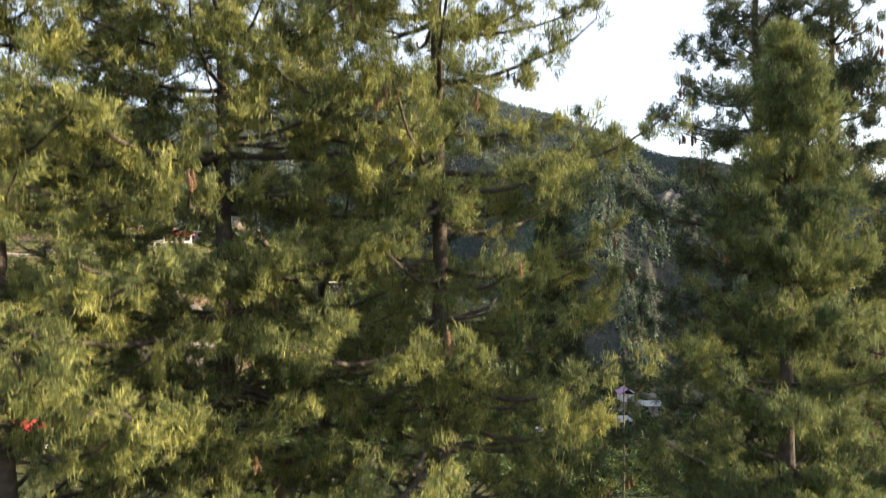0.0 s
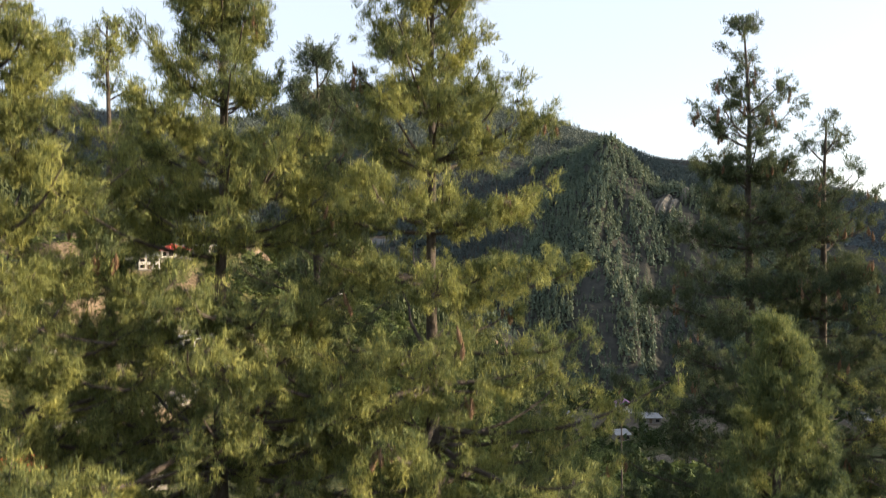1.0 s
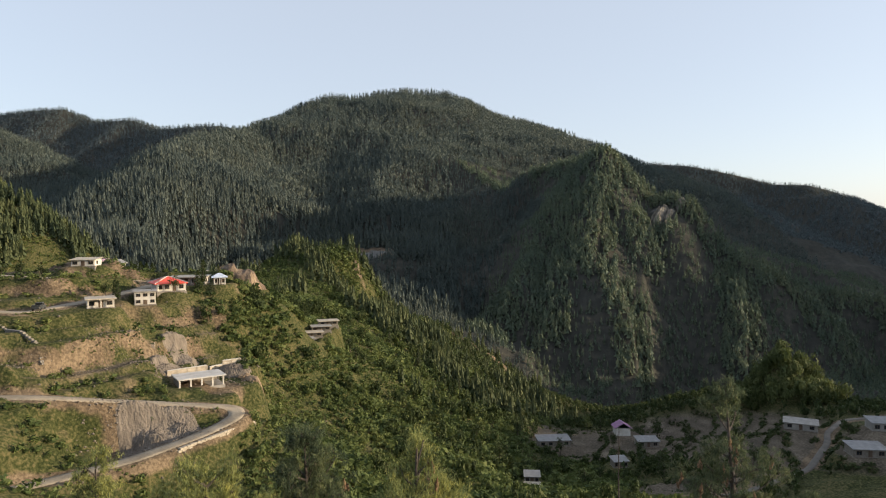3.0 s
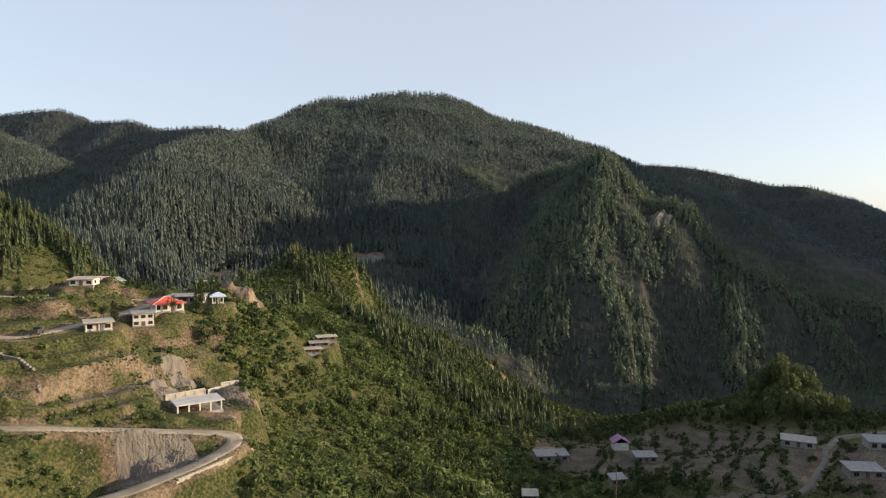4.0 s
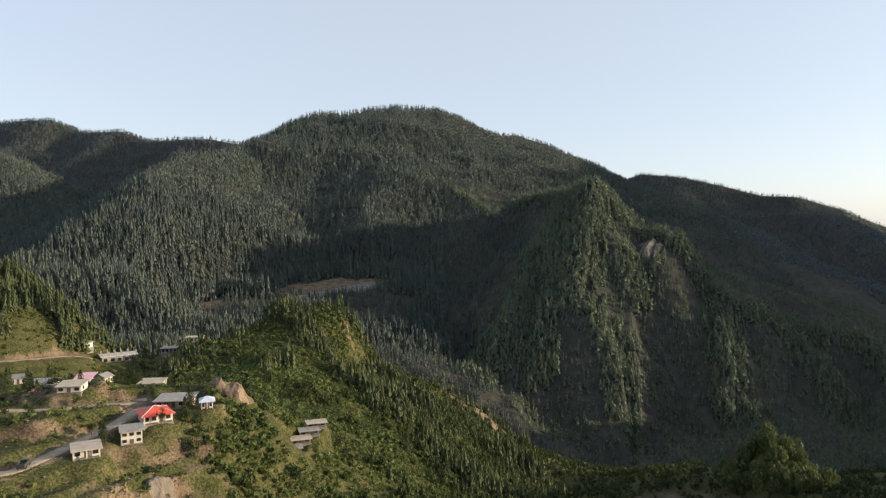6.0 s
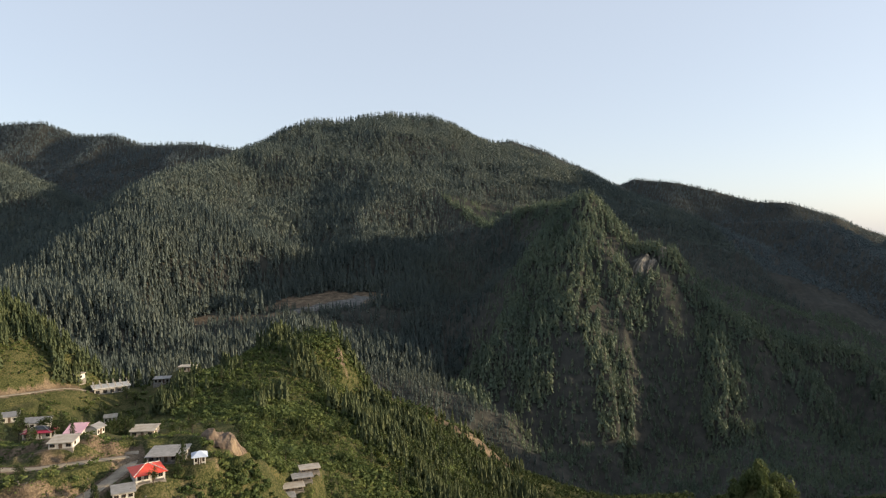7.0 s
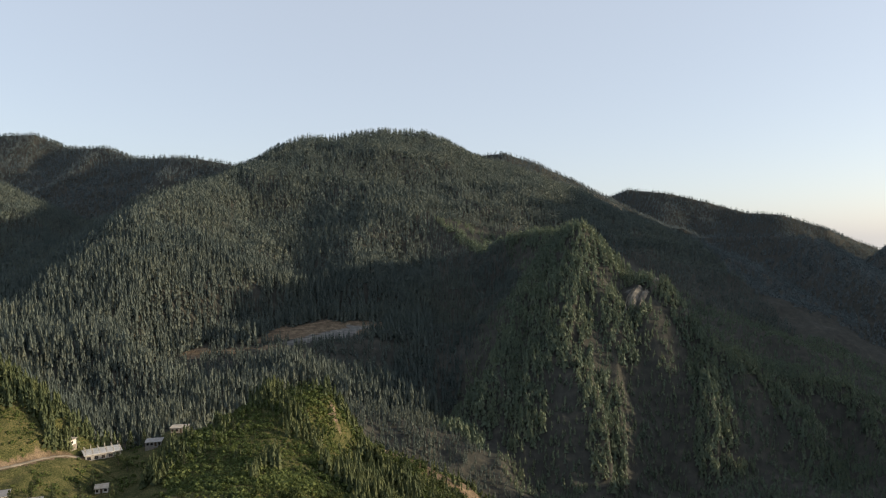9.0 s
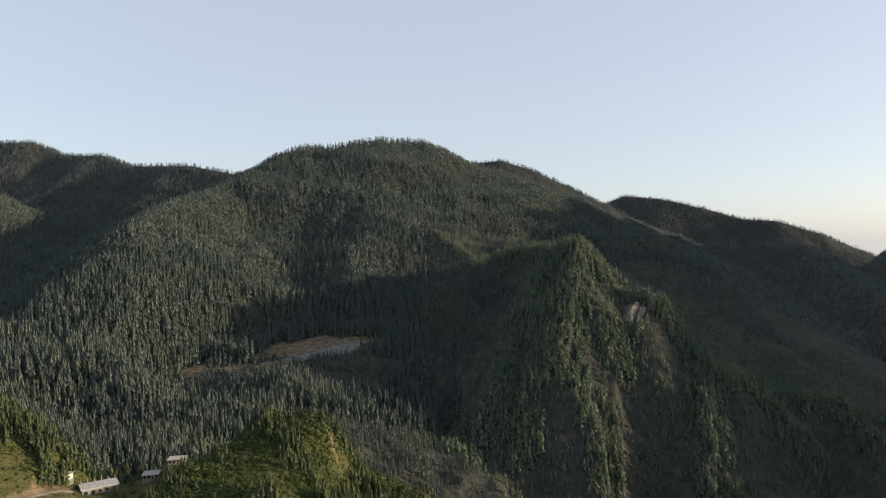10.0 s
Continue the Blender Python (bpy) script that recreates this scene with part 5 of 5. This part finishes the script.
# loose stones on the spoil heap and along the cuts
_r = np.random.default_rng(5)
_shapes = []
for _k in range(4):
    _me = rock_mesh("loose_stone", 20 + _k, STONE, 0.4, 1)
    _shapes.append((np.array([v.co for v in _me.vertices]), np.array([p.vertices[:] for p in _me.polygons])))
_cx = np.concatenate([_r.normal(-53, 6, 500), _r.normal(-46, 5, 260), _r.normal(-70, 22, 240), _r.normal(-62, 5, 160), _r.normal(84, 4, 420), _r.uniform(-80, -46, 900)])
_cy = np.concatenate([_r.normal(114, 3.5, 500), _r.normal(146, 5, 260), _r.normal(142, 20, 240), _r.normal(136, 2.5, 160), _r.normal(243, 7, 420), _r.uniform(0, 1, 900)])
_cy[-900:] = np.interp(_cx[-900:], [-82, -73, -68, -66, -61.5, -59.7, -57, -46], [115.5, 119.5, 127.5, 133, 138, 146, 153, 158]) + _r.normal(0, 1.8, 900)
_cs = _r.uniform(0.15, 0.6, len(_cx)) ** 1.5 + 0.12
_cs[-900:] *= 0.6
scatter("loose_stones", _shapes, _cx, _cy, relief(_cx, _cy)[0] + 0.05, _cs * 0.8, _cs, SPOIL, _r, "loose grey stones and rubble on the earth cuts", "rubble")


# ---- single trees round the houses ----
def small_tree(seed, tall, kind, label, category):
    """A tree with a forked, tapering trunk and a crown of leaf sprays; kind: poplar, round or pine."""
    r = np.random.default_rng(seed)
    t = thing("tree", Matrix.Translation((0, 0, -50)), label, category, "village trees")
    limbs = [tube([(0, 0, -0.5), (0.02 * tall, 0, 0.3 * tall), (0, 0.02 * tall, 0.6 * tall), (0.0, 0, 0.92 * tall)], [0.028 * tall, 0.022 * tall, 0.014 * tall, 0.004 * tall], 7)]
    for k in range(9):
        a, h = k * 2.4, (0.28 + 0.06 * k) * tall
        reach = {"poplar": 0.07, "round": 0.24, "pine": 0.2}[kind] * tall * (1.1 - 0.08 * k)
        limbs.append(tube([(0, 0, h), (0.5 * reach * math.cos(a), 0.5 * reach * math.sin(a), h + reach * 0.35), (reach * math.cos(a), reach * math.sin(a), h + reach * (0.9 if kind != "pine" else 0.2))], [0.01 * tall, 0.007 * tall, 0.002 * tall], 4))
    v, f = joined(limbs)
    part("trunk", bulk("trunk", v, f, BARK, True), BARK, t)
    n = 560
    if kind == "pine":
        h = 1 - 0.85 * r.uniform(0, 1, n) ** 0.7
        rad = 0.22 * (1.08 - h) * r.uniform(0.35, 1.15, n)
    elif kind == "poplar":
        h = r.uniform(0.1, 1, n)
        rad = 0.13 * np.sin(np.pi * np.clip(h, 0.05, 0.98)) ** 0.6 * r.uniform(0.3, 1.2, n)
    else:
        lump = r.normal(0, 0.13, (7, 3)) + np.array((0, 0, 0.66))
        c = lump[r.integers(0, 7, n)] + r.normal(0, 0.085, (n, 3))
        h, rad = c[:, 2], np.hypot(c[:, 0], c[:, 1])
    a = r.uniform(0, 6.283, n) if kind != "round" else np.arctan2(c[:, 1], c[:, 0])
    p = np.stack([rad * np.cos(a), rad * np.sin(a), h], 1) * tall
    s = tall * {"poplar": 0.075, "round": 0.085, "pine": 0.075}[kind]
    u, w = r.normal(0, 1, (n, 3)), r.normal(0, 1, (n, 3))
    u /= np.linalg.norm(u, axis=1)[:, None]
    w /= np.linalg.norm(w, axis=1)[:, None]
    q = np.stack([p - u * s * 0.5, p + w * s * 0.5, p + u * s * 0.6], 1).reshape(-1, 3)
    m = {"poplar": BROADLEAF, "round": BROADLEAF, "pine": KNOLL_PINES}[kind]
    part("crown", bulk("crown", q, np.arange(3 * n).reshape(-1, 3), m), m, t)
    return t


GROVES = {
    ("poplar", "slender dark poplar between the houses"): [(-95.5, 199, 6), (-97.4, 199.5, 5.5), (-94.6, 205, 7), (-93.3, 206, 7.5), (-91.8, 206.5, 6.5), (-97, 185.5, 5.5), (-145.7, 243, 7), (-126.7, 236, 8.5), (-62.3, 174, 7), (-62.8, 171.5, 5.5), (-76, 154.5, 5), (-74.8, 153.5, 4.5), (-90, 207, 6), (-96.2, 204, 6.5), (-93.5, 200, 5.5), (-129, 240, 7), (-150, 262, 7), (-122, 240, 6.5)],
    ("round", "round-headed leafy tree on the terrace"): [(-129, 221, 6), (-121, 230, 7), (-94, 229, 6), (-86.5, 220, 6), (-80, 213, 6), (-75, 209, 5), (-137, 308, 6), (-132, 306, 7), (-140, 232, 7), (-137, 242, 7), (-131, 236, 7), (-126, 240, 6), (-118, 236, 6), (-106, 231, 6), (-72, 226, 6), (-80, 232, 7), (-64, 232, 6), (55, 240, 6), (62, 248, 7), (74, 240, 6), (84, 250, 6), (34, 232, 6), (27, 222, 6), (90, 236, 5), (48, 196, 5), (62, 200, 5), (30, 180, 6), (38, 168, 6), (58, 166, 6), (84, 172, 5), (-79.5, 157, 4), (-69, 158, 3.6), (-66, 164, 4), (-95, 158, 4), (-99, 156, 4.5), (-103, 155, 4), (-90, 170, 3), (-62, 170, 3.5), (-107, 215, 6), (-98, 222, 6), (-92, 228, 5.5), (-125, 230, 6), (-112, 250, 6), (-88, 250, 6), (-68, 216, 5), (-60, 222, 6), (-52, 215, 5), (-46, 225, 5), (-30, 222, 6), (-27, 214, 5), (40, 212, 5), (46, 225, 6), (58, 215, 5), (75, 222, 6), (80, 205, 5), (33, 190, 5), (44, 176, 5), (60, 176, 6), (70, 190, 6), (86, 196, 4), (112, 176, 5), (95, 205, 4), (18, 190, 6), (12, 205, 6)],
    ("pine", "young dark green pine standing alone"): [(-130, 205, 9), (-126, 214, 8), (-136, 212, 9), (-142, 225, 10), (-150, 218, 9), (-155, 235, 10), (-148, 245, 9), (-138, 255, 8), (-134, 268, 8), (-128, 282, 8), (-140, 290, 9), (-110, 290, 8), (-104, 300, 8), (-96, 318, 8), (-108, 322, 7), (-90, 330, 8), (-134, 330, 9), (-140, 328, 10), (-20, 268, 7), (-8, 262, 8), (8, 255, 8), (-2, 285, 8), (15, 280, 8)],
}
for _i, ((_kind, _label), _spots) in enumerate(GROVES.items()):
    _base = [small_tree(60 + 7 * _i + _j, 1.0, _kind, _label, "tree") for _j in range(3)]
    for _j, (_x, _y, _t) in enumerate(_spots):
        _c = _base[_j] if _j < 3 else copy_thing(_base[_j % 3], Matrix())
        _c.matrix_basis = pose(_x, _y, height(_x, _y) - 0.1, 0, 0, 67 * _j) @ Matrix.Scale(_t, 4)


# ---- the heap of grey spoil between the two arms of the lower road ----
def spoil_mound(x, y, w, d, h, seed, label):
    n = 64
    gx, gy = np.meshgrid(np.linspace(-1, 1, n), np.linspace(-1, 1, n))
    r = np.hypot(gx, gy)
    z = relief(x + gx * w, y + gy * d)[0]
    lump = h * np.clip(1 - r, 0, 1) ** 0.8 * (1 + 0.3 * fbm(gx * 3 + seed, gy * 3, 3, seed) + 0.25 * fbm(np.arctan2(gy, gx) * 4, r * 2, 3, seed + 4, True)) - 0.25 * (r > 0.9)
    i = np.arange(n * n).reshape(n, n)
    f = np.stack([i[:-1, :-1], i[:-1, 1:], i[1:, 1:], i[1:, :-1]], -1).reshape(-1, 4)
    me = bulk("spoil_mound", np.stack([x + gx * w, y + gy * d, z + lump + 0.22 * fbm(gx * 22, gy * 22, 3, seed)], -1).reshape(-1, 3), f, SPOIL)
    return tagged(new("spoil_mound", me), label, "spoil mound", "mounds by the road")


spoil_mound(-51.0, 114.6, 5.6, 4.2, 1.5, 3, "tall heap of grey spoil tipped below the road")
spoil_mound(-46.4, 117.2, 4.0, 3.2, 1.2, 5, "smaller heap of grey spoil beside the bend")
spoil_mound(-58.8, 149.0, 4.6, 4.0, 1.8, 11, "brown fan of tipped earth under the bank")
spoil_mound(-58.6, 140.0, 3.6, 3.4, 1.2, 13, "low brown earth heap above the masonry wall")
spoil_mound(-46.0, 147.0, 4.0, 2.4, 1.2, 8, "rubble heap behind the open shed")


def dead_pine(x, y, tall):
    """A slender bare trunk with a few broken stubs."""
    t = thing("dead_pine", Matrix.Translation((x, y, height(x, y))), "slender dead pine trunk rising bare above the bushes", "tree")
    v, f = tube([(0, 0, -0.5), (0.1, 0, 0.35 * tall), (0.0, 0.1, 0.7 * tall), (0.05, 0, tall)], [0.16, 0.12, 0.08, 0.03], 7)
    part("trunk", bulk("trunk", v, f, BARK, True), BARK, t)
    for k in range(9):
        h, a = tall * (0.35 + 0.07 * k), 2.4 * k
        v, f = tube([(0.03, 0.05, h), (0.6 * math.cos(a), 0.6 * math.sin(a), h + 0.15)], [0.03, 0.01], 4)
        part("stub", bulk("stub", v, f, BARK), BARK, t)


dead_pine(23.2, 82.9, 134.7 - height(23.2, 82.9))


def pickup(x, y, z, turn):
    """A small dark pickup parked on the village road."""
    t = thing("pickup_truck", pose(x, y, z, 0, 0, turn), "small dark pickup truck parked on the gravel road", "truck")
    body = part("body", box(-2.0, 2.0, -0.78, 0.78, 0.42, 0.95, bevel=0.08), CARPAINT, t)
    bed = bmesh.new()
    for a in ((-1.98, 0.1, -0.78, -0.7), (-1.98, 0.1, 0.7, 0.78), (-1.98, -1.9, -0.7, 0.7)):
        box(a[0], a[1], a[2], a[3], 0.95, 1.25, bed)
    part("cargo_side", bed, CARPAINT, t)
    cab = box(0.12, 1.35, -0.74, 0.74, 0.95, 1.62, bevel=0.06)
    for v in cab.verts:
        if v.co.z > 1.4 and v.co.x > 1.0:
            v.co.x -= 0.35
    cab = part("cab", cab, CARPAINT, t)
    part("side_window", box(0.3, 0.95, -0.755, -0.743, 1.1, 1.5), DARKGLASS, cab)
    part("side_window", box(0.3, 0.95, 0.743, 0.755, 1.1, 1.5), DARKGLASS, cab)
    part("rear_window", box(0.1, 0.118, -0.6, 0.6, 1.1, 1.5), DARKGLASS, cab)
    for wx in (-1.25, 1.3):
        for wy in (-0.72, 0.72):
            v, f = tube([(wx, wy - 0.1, 0.32), (wx, wy + 0.1, 0.32)], [0.32, 0.32], 14)
            w = part("wheel", bulk("wheel", v, f, RUBBER, True), RUBBER, t)
            v, f = tube([(wx, wy - 0.11, 0.32), (wx, wy, 0.32), (wx, wy + 0.11, 0.32)], [0.01, 0.18, 0.01], 10)
            part("rim", bulk("rim", v, f, TIN, True), TIN, w)
    for wy in (-0.55, 0.55):
        part("headlight", box(1.97, 2.03, wy - 0.14, wy + 0.14, 0.66, 0.82, bevel=0.02), WHITEWASH, body)


pickup(-84.2, 138.4, 143.72, 104)
